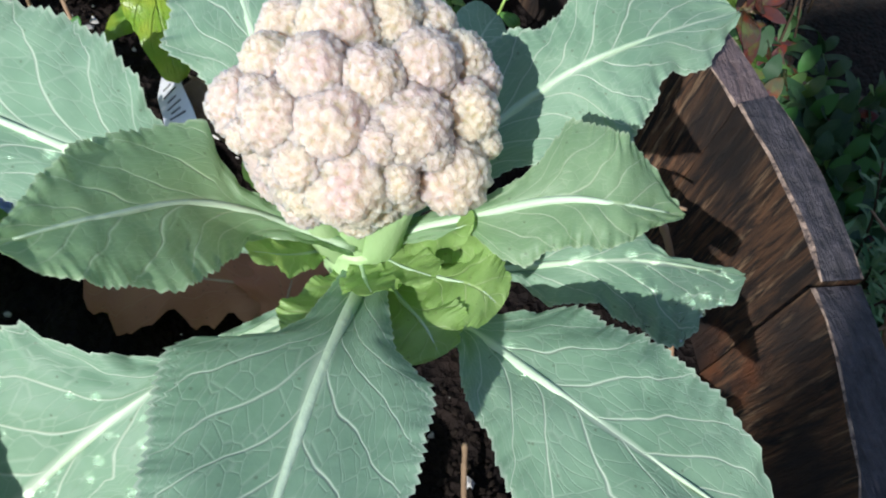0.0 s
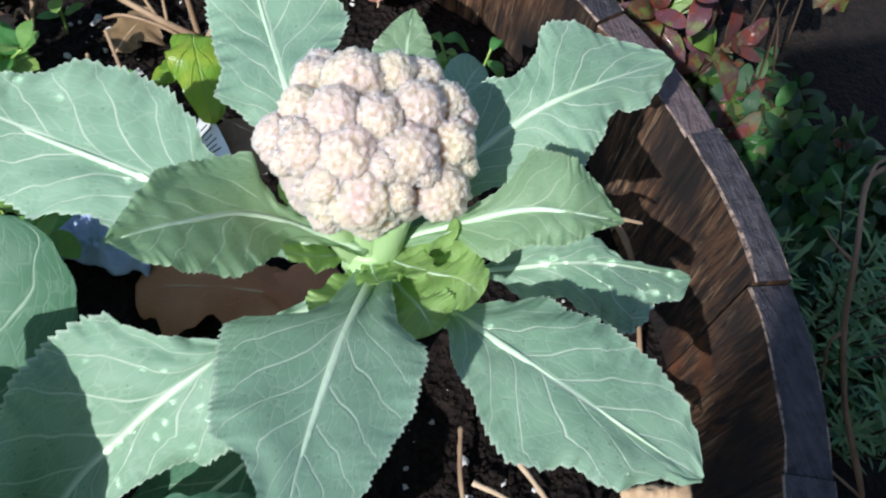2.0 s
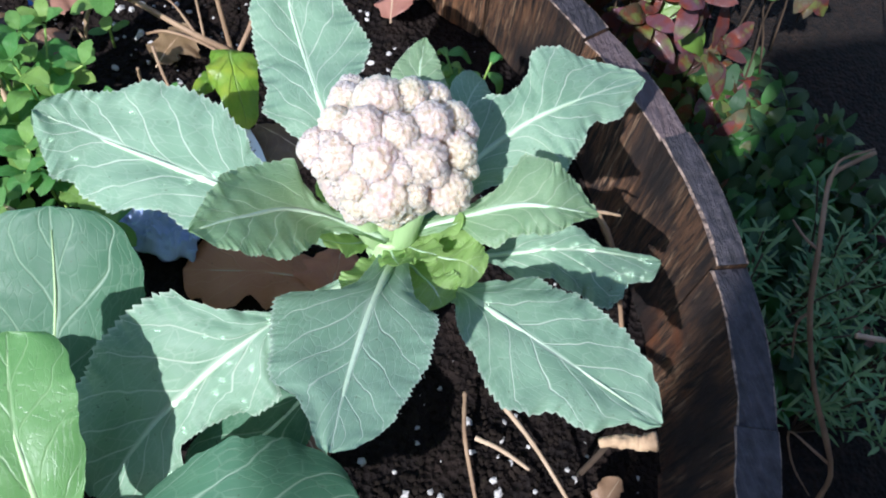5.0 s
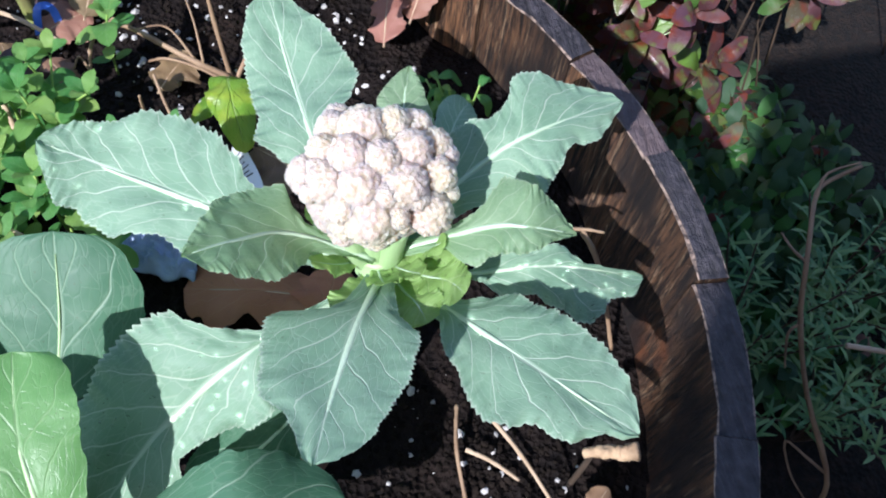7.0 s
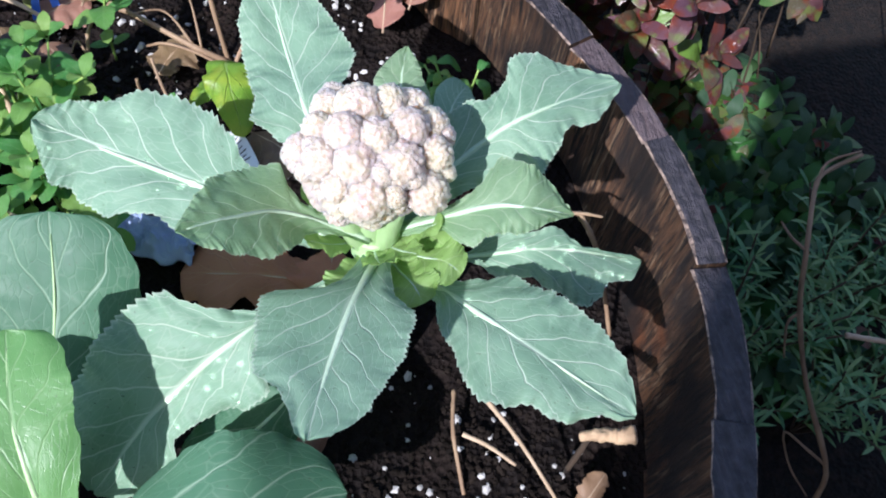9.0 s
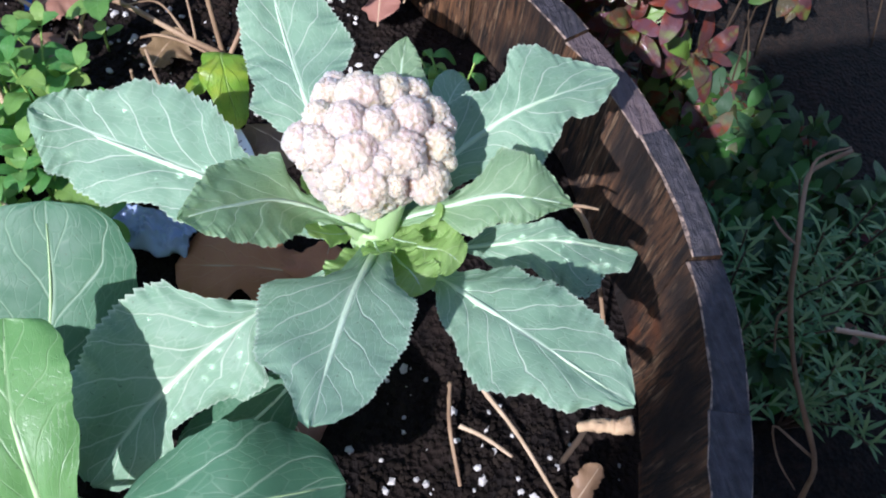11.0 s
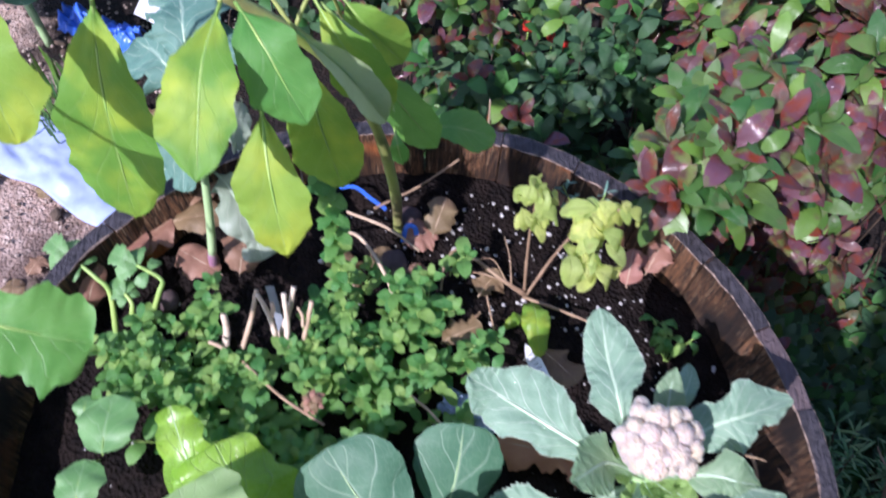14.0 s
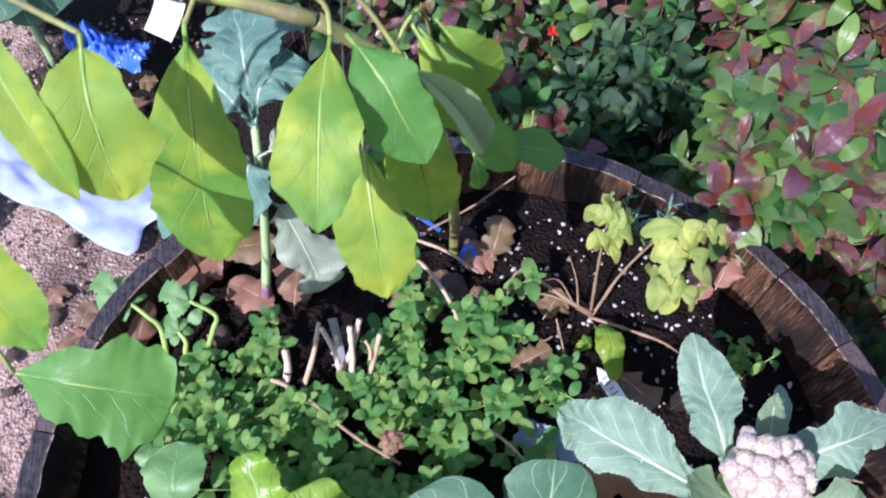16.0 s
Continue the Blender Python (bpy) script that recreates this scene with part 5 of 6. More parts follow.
# ---- broccoli seedling ----
def build_broccoli():
    plant = thing("broccoli_plant", (-0.184, 0.203, 0.362), "leggy broccoli plant with a purple stem base and blue-green leaves", "broccoli")
    v, f = tube([(-0.184, 0.203, 0.355), (-0.182, 0.204, 0.385), (-0.180, 0.206, 0.400)], 0.0042, 0.0040, 8, 8, 0.1)
    part("stem_base", v, f, STEM_PURPLE, plant, "purple stem base")
    v, f = tube([(-0.180, 0.206, 0.398), (-0.172, 0.214, 0.450), (-0.165, 0.225, 0.510), (-0.164, 0.256, 0.558)], 0.0040, 0.0030, 8, 16, 0.1)
    part("stem", v, f, RIB_GREEN, plant)

    def grow(pts, half, mat=KALE, up=(0, -0.5, 1), **kw):
        opts = dict(a=0.7, b=0.45, stalk=0.25, stalk_w=0.07, fold=0.15, curl=0.2, wave=0.20, waves=2.6, serr=0.12, teeth=10, lobe=0.38, pucker=0.06, ruffle=0.3)
        opts.update(kw)
        add_leaf(plant, mat, Blade(pts, half, up, **opts), 0.0014, RIB, 12, 44)

    grow([(-0.164, 0.254, 0.555), (-0.155, 0.272, 0.585), (-0.138, 0.300, 0.590)], 0.034, seed=81)
    grow([(-0.164, 0.254, 0.555), (-0.185, 0.275, 0.575), (-0.215, 0.310, 0.565)], 0.032, seed=82)
    grow([(-0.166, 0.235, 0.535), (-0.170, 0.225, 0.545), (-0.176, 0.196, 0.515)], 0.020, seed=83)
    grow([(-0.166, 0.225, 0.510), (-0.152, 0.225, 0.485), (-0.136, 0.205, 0.440), (-0.130, 0.190, 0.415)], 0.023, KALE_PALE, seed=84, up=(0.1, -0.7, 0.8))
    grow([(-0.164, 0.240, 0.540), (-0.145, 0.245, 0.545), (-0.125, 0.255, 0.530)], 0.020, KALE_PALE, seed=85)
    grow([(-0.168, 0.225, 0.505), (-0.210, 0.235, 0.490), (-0.262, 0.240, 0.450)], 0.020, seed=86)
    grow([(-0.164, 0.256, 0.558), (-0.166, 0.285, 0.600), (-0.175, 0.330, 0.600)], 0.030, seed=87)


build_broccoli()


# ---- shrubs beyond the barrel ----
def shrub_leaves(mat, seed):
    return [small_leaf("shrub_leaf", mat, 0.20 + 0.03 * k, 0.62, 0.68, 0.25, 0.2, 0.4 + 0.4 * k, 0, 4, 8, seed + k) for k in range(3)]


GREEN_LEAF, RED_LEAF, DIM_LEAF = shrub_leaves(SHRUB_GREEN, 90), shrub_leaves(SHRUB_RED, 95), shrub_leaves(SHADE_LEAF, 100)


def leaf_frame(base, way, up, length):
    y = Vector(way).normalized()
    x = y.cross(Vector(up)).normalized()
    return Matrix.Translation(Vector(base)) @ Matrix((x, y, x.cross(y))).transposed().to_4x4() @ Matrix.Scale(length, 4)


def joined_leaves(name, placed, parent):
    """Many small leaves of one kind as one mesh."""
    verts, faces, uvs = [], [], []
    for me, m in placed:
        n = len(verts)
        verts += [m @ v.co for v in me.vertices]
        faces += [tuple(i + n for i in p.vertices) for p in me.polygons]
        corner = {}
        for loop, data in zip(me.loops, me.uv_layers[0].data):
            corner[loop.vertex_index] = tuple(data.uv)
        uvs += [corner[i] for i in range(len(me.vertices))]
    part(name, verts, faces, placed[0][0].materials[0], parent, "", uvs, True, "stuff")


def build_shrub(x, y, radius, top, sprigs, red, seed, leaf=0.034, single=False, dim=False, deep=0.16, sheltered=False, dome=0.35, over=0.462):
    rng = random.Random(seed)
    label = "low green undergrowth with shade coloured into its dark leaves" if dim else "dense low shrub with glossy green and reddish purple leaves"
    shrub = thing("undergrowth_plant" if dim else "nandina_shrub", (x, y, 0.0), label, "plant" if dim else "shrub", "undergrowth beyond the barrel" if dim else "shrubs beside the barrel")
    twigs, rest, made = [], {}, 0
    for k in range(sprigs):
        a = k * 2.39996 + rng.uniform(-0.3, 0.3)
        q = math.sqrt((k + 0.5) / sprigs)
        depth = rng.uniform(0.0, 1.0) ** 1.5
        px, py = x + radius * q * math.cos(a), y + radius * q * math.sin(a)
        pz = top * (1 - dome * q**2.2) - deep * depth + rng.uniform(-0.03, 0.03)
        if math.hypot(px, py) < 0.365 and pz < over:
            continue
        if sheltered:
            along, across = 0.678 * px + 0.735 * py, 0.735 * px - 0.678 * py
            pz = min(pz, 0.320 - 0.989 * (along - math.sqrt(max(0.0, 0.109 - across * across))) - 0.05 * depth)
        elif py < 0.22:
            pz = min(pz, rng.uniform(0.05, 0.16))
        pz = max(pz, 0.04)
        out = Vector((math.cos(a) * q * 0.6, math.sin(a) * q * 0.6 - 0.15, 0.9)).normalized()
        tip = Vector((px, py, pz))
        root = Vector((px + rng.gauss(0, 0.02), py + abs(rng.gauss(0, 0.02)), -0.01))
        if math.hypot(root.x, root.y) < 0.37:
            root = Vector((root.x, root.y, 0)).normalized() * 0.39
        foot = tip - out * 0.06 + Vector((rng.gauss(0, 0.008), rng.gauss(0, 0.008), -0.02))
        if foot.z > 0.16:
            root = foot.lerp(root, 0.10 / max(foot.z, 0.1))
        twigs.append(tube([root, root.lerp(foot, 0.6), foot, tip], 0.0013, 0.0008, 4, 6))
        reddish = rng.random() < red
        n = rng.randint(9, 14)
        for s in range(n):
            b = s * 2.39996 + rng.uniform(-0.3, 0.3)
            side = Matrix.Rotation(b, 3, out) @ out.orthogonal().normalized()
            low = s / n
            w = side * (0.6 + 0.4 * low) + out * (0.75 - 1.15 * low)
            base = tip - out * 0.06 * low
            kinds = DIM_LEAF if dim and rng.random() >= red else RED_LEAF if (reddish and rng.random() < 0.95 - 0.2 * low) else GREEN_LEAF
            me = kinds[rng.randrange(3)]
            size = leaf * rng.uniform(0.65, 1.2) * (0.75 + 0.35 * math.sin(math.pi * min(1, low + 0.15)))
            if single and made < 295:
                set_leaf(me, shrub, base, w, out, size)
                made += 1
            else:
                rest.setdefault(me.materials[0].name, []).append((me, leaf_frame(base, w, out, size)))
    for key in sorted(rest):
        joined_leaves("foliage", rest[key], shrub)
    v, f = join(twigs)
    part("brushwood", v, f, STEM_DARK, shrub, "", None, True, "stuff")


# the one that leans over the rim
build_shrub(0.268, 0.236, 0.056, 0.486, 28, 0.6, 101, single=True, deep=0.025, leaf=0.038, dome=0.05, over=0.435)
build_shrub(0.345, 0.315, 0.075, 0.500, 34, 0.6, 145, single=True, deep=0.08, leaf=0.042, dome=0.15)
for spec in [(0.510, 0.415, 0.110, 0.470, 38, 0.65, 102), (0.470, 0.510, 0.140, 0.475, 50, 0.45, 103), (0.650, 0.470, 0.150, 0.480, 50, 0.6, 104)]:
    build_shrub(*spec, single=True, deep=0.24, leaf=0.044)
for spec in [(0.460, 0.350, 0.060, 0.380, 20, 0.7, 141), (0.570, 0.330, 0.060, 0.360, 20, 0.7, 142)]:
    build_shrub(*spec, single=True, deep=0.14, leaf=0.040, sheltered=True)
build_shrub(0.350, 0.400, 0.080, 0.450, 26, 0.4, 143, single=True, deep=0.14, leaf=0.040)
for spec in [(0.620, 0.680, 0.160, 0.490, 60, 0.45, 105), (0.430, 0.700, 0.140, 0.450, 56, 0.25, 106), (0.830, 0.600, 0.200, 0.500, 60, 0.5, 107), (0.800, 0.850, 0.200, 0.520, 56, 0.4, 108),
             (0.560, 0.900, 0.200, 0.500, 56, 0.3, 109)]:
    build_shrub(*spec, leaf=0.040)
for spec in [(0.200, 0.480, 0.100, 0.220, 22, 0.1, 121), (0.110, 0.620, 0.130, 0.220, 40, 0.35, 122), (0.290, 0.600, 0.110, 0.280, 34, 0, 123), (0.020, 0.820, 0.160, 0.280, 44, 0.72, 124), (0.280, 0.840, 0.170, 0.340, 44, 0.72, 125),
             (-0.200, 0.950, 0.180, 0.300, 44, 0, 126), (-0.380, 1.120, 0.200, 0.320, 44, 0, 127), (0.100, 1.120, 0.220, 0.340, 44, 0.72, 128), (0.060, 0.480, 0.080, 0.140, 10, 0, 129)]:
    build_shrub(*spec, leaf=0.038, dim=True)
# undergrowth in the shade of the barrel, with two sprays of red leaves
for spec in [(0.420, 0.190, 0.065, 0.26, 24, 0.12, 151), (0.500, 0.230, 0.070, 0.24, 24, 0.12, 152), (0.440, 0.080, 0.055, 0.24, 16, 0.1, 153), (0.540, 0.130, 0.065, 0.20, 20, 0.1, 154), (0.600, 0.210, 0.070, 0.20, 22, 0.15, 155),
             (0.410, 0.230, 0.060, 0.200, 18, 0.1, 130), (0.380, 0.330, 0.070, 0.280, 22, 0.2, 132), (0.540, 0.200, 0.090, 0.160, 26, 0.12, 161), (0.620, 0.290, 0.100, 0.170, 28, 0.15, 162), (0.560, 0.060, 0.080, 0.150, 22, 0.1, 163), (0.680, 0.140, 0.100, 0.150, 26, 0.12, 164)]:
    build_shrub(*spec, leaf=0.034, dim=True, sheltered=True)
build_shrub(0.400, 0.185, 0.022, 0.255, 3, 1.0, 171, leaf=0.044, single=True, deep=0.03, sheltered=True)
build_shrub(0.500, 0.165, 0.036, 0.250, 4, 0.9, 172, leaf=0.044, single=True, deep=0.05, sheltered=True)


RED_AT = ((0.215, 0.700, 0.16), (0.235, 0.690, 0.155), (0.180, 0.720, 0.165))


def build_red_flowers():
    rng = random.Random(91)
    petal = small_leaf("petal", PETAL, 0.4, 0.4, 0.4, 0.2, 0.1, 0.5, 0, 4, 6, 5)
    for x, y, z in RED_AT:
        flower = thing("red_flower", (x, y, 0.0), "small bright red flower among dark leaves", "flower", "red flowers in the undergrowth")
        v, f = tube([(x, y, -0.01), (x, y, z * 0.6), (x, y, z)], 0.0015, 0.001, 5, 6)
        part("stalk", v, f, STEM_GREEN, flower)
        for k in range(7):
            a = k * 0.9
            set_leaf(petal, flower, (x, y, z), (math.cos(a), math.sin(a), rng.uniform(0.1, 0.8)), (0, 0, 1), rng.uniform(0.010, 0.015), "petal")


build_red_flowers()


# ---- rosemary and dry twigs on the shaded side ----
def build_rosemary():
    rng = random.Random(31)
    needle = small_leaf("needle", ROSEMARY, 0.065, 0.4, 0.4, 0.1, 0.1, 0.5, 0, 2, 4, 3)
    for x, y in ((0.575, 0.07), (0.545, -0.03), (0.60, -0.12), (0.47, 0.035), (0.64, 0.0), (0.43, 0.0), (0.52, -0.20)):
        plant = thing("rosemary_plant", (x, y, 0.0), "fine-leaved rosemary in the shade of the barrel", "rosemary", "rosemary by the barrel")
        stems, placed = [], []
        for _ in range(10):
            a, h = rng.uniform(0, 6.28), rng.uniform(0.12, 0.24)
            tip = Vector((x + 0.06 * math.cos(a), y + 0.06 * math.sin(a), h))
            c = bez([(x, y, -0.005), Vector((x, y, 0)).lerp(tip, 0.5) + Vector((0, 0, 0.03)), tip])
            stems.append(tube(c, 0.0014, 0.0008, 5, 8))
            for k in range(30):
                v = 0.2 + 0.8 * k / 29
                b = k * 2.4
                w = Vector((math.cos(b), math.sin(b), 0.7))
                placed.append((needle, leaf_frame(c(v), w, (0, 0, 1), rng.uniform(0.016, 0.028))))
        joined_leaves("needle_mass", placed, plant)
        for v, f in stems:
            part("stem", v, f, STEM_DARK, plant)


build_rosemary()


def build_twig(name, pts, r0, r1, mat, label, category, group="", forks=(), seed=0):
    if not forks:
        v, f = tube(pts, r0, r1, 8, 26, 0.25, seed, 0.2)
        return whole(name, v, f, mat, label, category, group)
    t = thing(name, pts[0], label, category, group)
    v, f = tube(pts, r0, r1, 8, 30, 0.25, seed, 0.25)
    part("main_stem", v, f, mat, t)
    for k, fork in enumerate(forks):
        v, f = tube(fork, r1 * 0.9, r1 * 0.5, 7, 14, 0.25, seed + k, 0.2)
        part("side_twig", v, f, mat, t)
    return t


build_twig("dead_shrub_stem", [(0.512, -0.120, -0.01), (0.500, -0.102, 0.080), (0.4921, -0.0874, 0.130), (0.4648, -0.0423, 0.200), (0.4484, -0.0084, 0.260), (0.4469, 0.0169, 0.300), (0.4619, 0.0511, 0.314), (0.4726, 0.0623, 0.314), (0.4873, 0.0664, 0.317), (0.5020, 0.0690, 0.320)],
           0.0022, 0.0013, STEM_BROWN, "bare dead brown shrub stem beside the barrel", "twig",
           forks=[[(0.4469, 0.0169, 0.300), (0.4419, 0.0273, 0.300), (0.4431, 0.0432, 0.295)], [(0.4492, -0.0085, 0.260), (0.4422, -0.0109, 0.252), (0.4440, -0.018, 0.235), (0.4467, -0.0247, 0.220)],
                  [(0.4921, -0.0874, 0.130), (0.4774, -0.0737, 0.140), (0.4710, -0.0559, 0.130), (0.4844, -0.0753, 0.090), (0.5032, -0.0964, 0.060)], [(0.4640, 0.0530, 0.314), (0.4745, 0.0660, 0.322), (0.5001, 0.0700, 0.323)]], seed=4)
build_twig("dry_stick", [(0.4780, -0.0270, 0.250), (0.4982, -0.0351, 0.250), (0.540, -0.050, 0.245)], 0.0020, 0.0016, STEM_TAN, "short tan dry stick caught in the rosemary", "stick")
build_twig("dry_stalk", [(0.100, 0.435, 0.0), (0.098, 0.438, 0.20), (0.094, 0.440, 0.335)], 0.0016, 0.0010, STEM_TAN, "thin dry grey stalk behind the barrel", "stalk", "dry stalks behind the barrel")
build_twig("dry_stalk", [(0.060, 0.430, 0.0), (0.066, 0.428, 0.18), (0.070, 0.420, 0.320)], 0.0014, 0.0009, STEM_TAN, "thin dry grey stalk behind the barrel", "stalk", "dry stalks behind the barrel")

# ---- cut stems, dry stems and clutter in the bed ----
CUT = [((-0.147, 0.118, 0.385), (-0.131, 0.155, 0.425), 0.0021, STEM_TAN), ((-0.116, 0.122, 0.395), (-0.128, 0.146, 0.434), 0.0022, STEM_PALE), ((-0.117, 0.126, 0.380), (-0.097, 0.150, 0.437), 0.0025, STEM_PALE),
       ((-0.109, 0.114, 0.380), (-0.105, 0.144, 0.438), 0.0024, STEM_PALE), ((-0.100, 0.108, 0.380), (-0.081, 0.135, 0.440), 0.0021, STEM_TAN), ((-0.163, 0.124, 0.380), (-0.160, 0.138, 0.412), 0.0031, STEM_PALE),
       ((-0.154, 0.108, 0.395), (-0.172, 0.116, 0.405), 0.0019, STEM_TAN), ((-0.090, 0.122, 0.420), (-0.093, 0.132, 0.436), 0.0014, STEM_TAN), ((-0.121, 0.136, 0.405), (-0.117, 0.142, 0.425), 0.0019, STEM_PALE)]
for k, (b, t, r, m) in enumerate(CUT):
    b, t = Vector(b), Vector(t)
    build_twig("cut_stem", [b, b.lerp(t, 0.5) + Vector((0.002, 0, 0.002)), t], r * 1.1, r * 0.9, m, "short pale pruned stem stub in the oregano", "stem stub", "cut stems in the oregano", seed=k)

build_twig("arching_dry_stem", [(-0.085, 0.236, 0.372), (-0.060, 0.226, 0.402), (-0.040, 0.208, 0.412), (-0.018, 0.169, 0.405), (-0.011, 0.140, 0.370)], 0.0017, 0.0017, STEM_TAN,
           "pale dry stem arching over the soil", "stem", seed=3)
build_twig("dry_stick", [(-0.060, 0.262, 0.380), (-0.020, 0.240, 0.384), (0.010, 0.220, 0.374)], 0.0016, 0.0012, STEM_TAN, "straight tan dry stick on the soil", "stick", seed=9)
build_twig("dry_stick", [(-0.034, 0.268, 0.376), (0.010, 0.285, 0.388), (0.050, 0.300, 0.412)], 0.0012, 0.0010, STEM_BROWN, "thin grey dry stick leaning on the staves", "stick", seed=10)
build_twig("dry_stick", [(0.205, -0.072, 0.404), (0.2195, -0.092, 0.385), (0.238, -0.122, 0.352)], 0.0011, 0.0008, STEM_TAN, "long pale dry stick lying on the soil", "stick", seed=11)
build_twig("dry_stick", [(0.1955, -0.0765, 0.371), (0.2060, -0.084, 0.370), (0.2180, -0.0935, 0.362)], 0.0012, 0.0009, STEM_TAN, "short pale dry stick lying on the soil", "stick", seed=12)
build_twig("dry_stick", [(0.1976, -0.0500, 0.358), (0.1924, -0.0724, 0.360), (0.1918, -0.1000, 0.352)], 0.0011, 0.0009, STEM_BROWN, "dark dry stem lying on the soil", "stick", seed=13)
build_twig("dry_stick", [(-0.010, 0.072, 0.405), (0.014, 0.050, 0.410), (0.030, 0.034, 0.400)], 0.0013, 0.0010, STEM_TAN, "thin tan stem trailing through the oregano", "stick", seed=14)
build_twig("dry_stick", [(-0.140, 0.095, 0.410), (-0.105, 0.062, 0.414), (-0.070, 0.040, 0.406)], 0.0015, 0.0012, STEM_BROWN, "brown dry stem trailing through the oregano", "stick", seed=15)
build_twig("dry_stick", [(0.058, 0.150, 0.372), (0.060, 0.142, 0.392), (0.062, 0.138, 0.408)], 0.0010, 0.0008, STEM_BROWN, "thin reddish brown stem standing in the soil", "stick", seed=16)
stub = thing("broken_stick", (0.245, -0.098, 0.345), "broken tan woody stub with a bare hollow end", "stick")
sv, sf = tube([(0.2460, -0.0960, 0.340), (0.2440, -0.0990, 0.385), (0.2420, -0.1010, 0.4140)], 0.0016, 0.0013, 8, 16, 0.3, 16)
part("stem", sv, sf, STEM_DARK, stub, "thin dark lower stem")
sv, sf = tube([(0.2385, -0.1000, 0.4150), (0.2450, -0.1020, 0.4186), (0.2530, -0.1043, 0.4196), (0.2592, -0.1058, 0.4225)], 0.0019, 0.0036, 16, 40, 0.5, 17, 0.12)
part("stub", sv, sf, STEM_BARK, stub)
sv, sf = tube([(0.2588, -0.1057, 0.4223), (0.2592, -0.1058, 0.4225), (0.2595, -0.1059, 0.4226)], 0.0013, 0.0013, 10, 3)
part("pith", sv, sf, STEM_DARK, stub, "dark hollow pith")
build_twig("wall_twig", [(0.268, 0.004, 0.420), (0.276, -0.006, 0.405), (0.284, -0.018, 0.372), (0.290, -0.030, 0.340)], 0.0014, 0.0012, STEM_BROWN, "thin brown twig against the staves", "twig",
           forks=[[(0.262, 0.002, 0.424), (0.270, 0.000, 0.424), (0.278, -0.002, 0.422)]], seed=18)


build_twig("dry_branch", [(0.107, 0.172, 0.376), (0.087, 0.179, 0.388), (0.060, 0.200, 0.394), (0.044, 0.207, 0.398), (0.033, 0.193, 0.396), (0.029, 0.172, 0.384)], 0.0019, 0.0009, STEM_BROWN,
           "grey-brown dry branch lying over the soil", "twig", forks=[[(0.090, 0.178, 0.387), (0.077, 0.195, 0.400), (0.058, 0.192, 0.404)], [(0.094, 0.176, 0.386), (0.093, 0.195, 0.400), (0.089, 0.216, 0.405)],
                  [(0.044, 0.207, 0.398), (0.050, 0.199, 0.408), (0.058, 0.196, 0.404)], [(0.030, 0.180, 0.390), (0.026, 0.186, 0.395), (0.022, 0.180, 0.392)]], seed=21)
build_twig("dry_branch", [(0.078, 0.128, 0.372), (0.073, 0.140, 0.392), (0.069, 0.156, 0.404)], 0.0009, 0.0008, STEM_BROWN, "thin reddish dry stem", "twig", seed=22)
for k, (x, y, r) in enumerate([(-0.016, 0.206, 0.016), (0.002, 0.262, 0.012), (-0.225, 0.175, 0.011)]):
    sv, sf = sphere((0, 0, 0), r, 0.7, 14, 20)
    sv = [Vector((x, y, soil_height(x, y) + r * 0.35)) + p * (1 + 0.22 * noise.noise(p * 70 + Vector((k, 0, 0)))) for p in sv]
    whole("stone", sv, sf, STONE, "rounded dark purplish brown clod on the soil", "stone", "stones on the soil")


def dead_leaf(c, length, half, heading, tilt=0.15, roll=0.0, seed=0, label="brown dead leaf lying on the soil", lobe=0.3, mat=DEAD):
    c = Vector(c)
    d = Vector((math.cos(heading), math.sin(heading), tilt)).normalized()
    up = Vector((roll, 0.0, 1.0))
    bl = Blade([c - d * length * 0.5, c + Vector((0, 0, length * 0.05)), c + d * length * 0.5], half, up, 0.5, 0.45, 0.08, 0.04, 0.2, 0.35, 0.14, 2.2, 0.0, 8, lobe, seed)
    v, f, uv = bl.mesh(12, 36)
    leaf = thing("dead_leaf", tuple(c), label, "leaf", "dead leaves")
    part("blade", v, f, mat, leaf, "", uv)
    v, f = bl.rib(0.0007, 0.0002, 0.95, 5, 12)
    part("midrib", v, f, STEM_TAN, leaf)


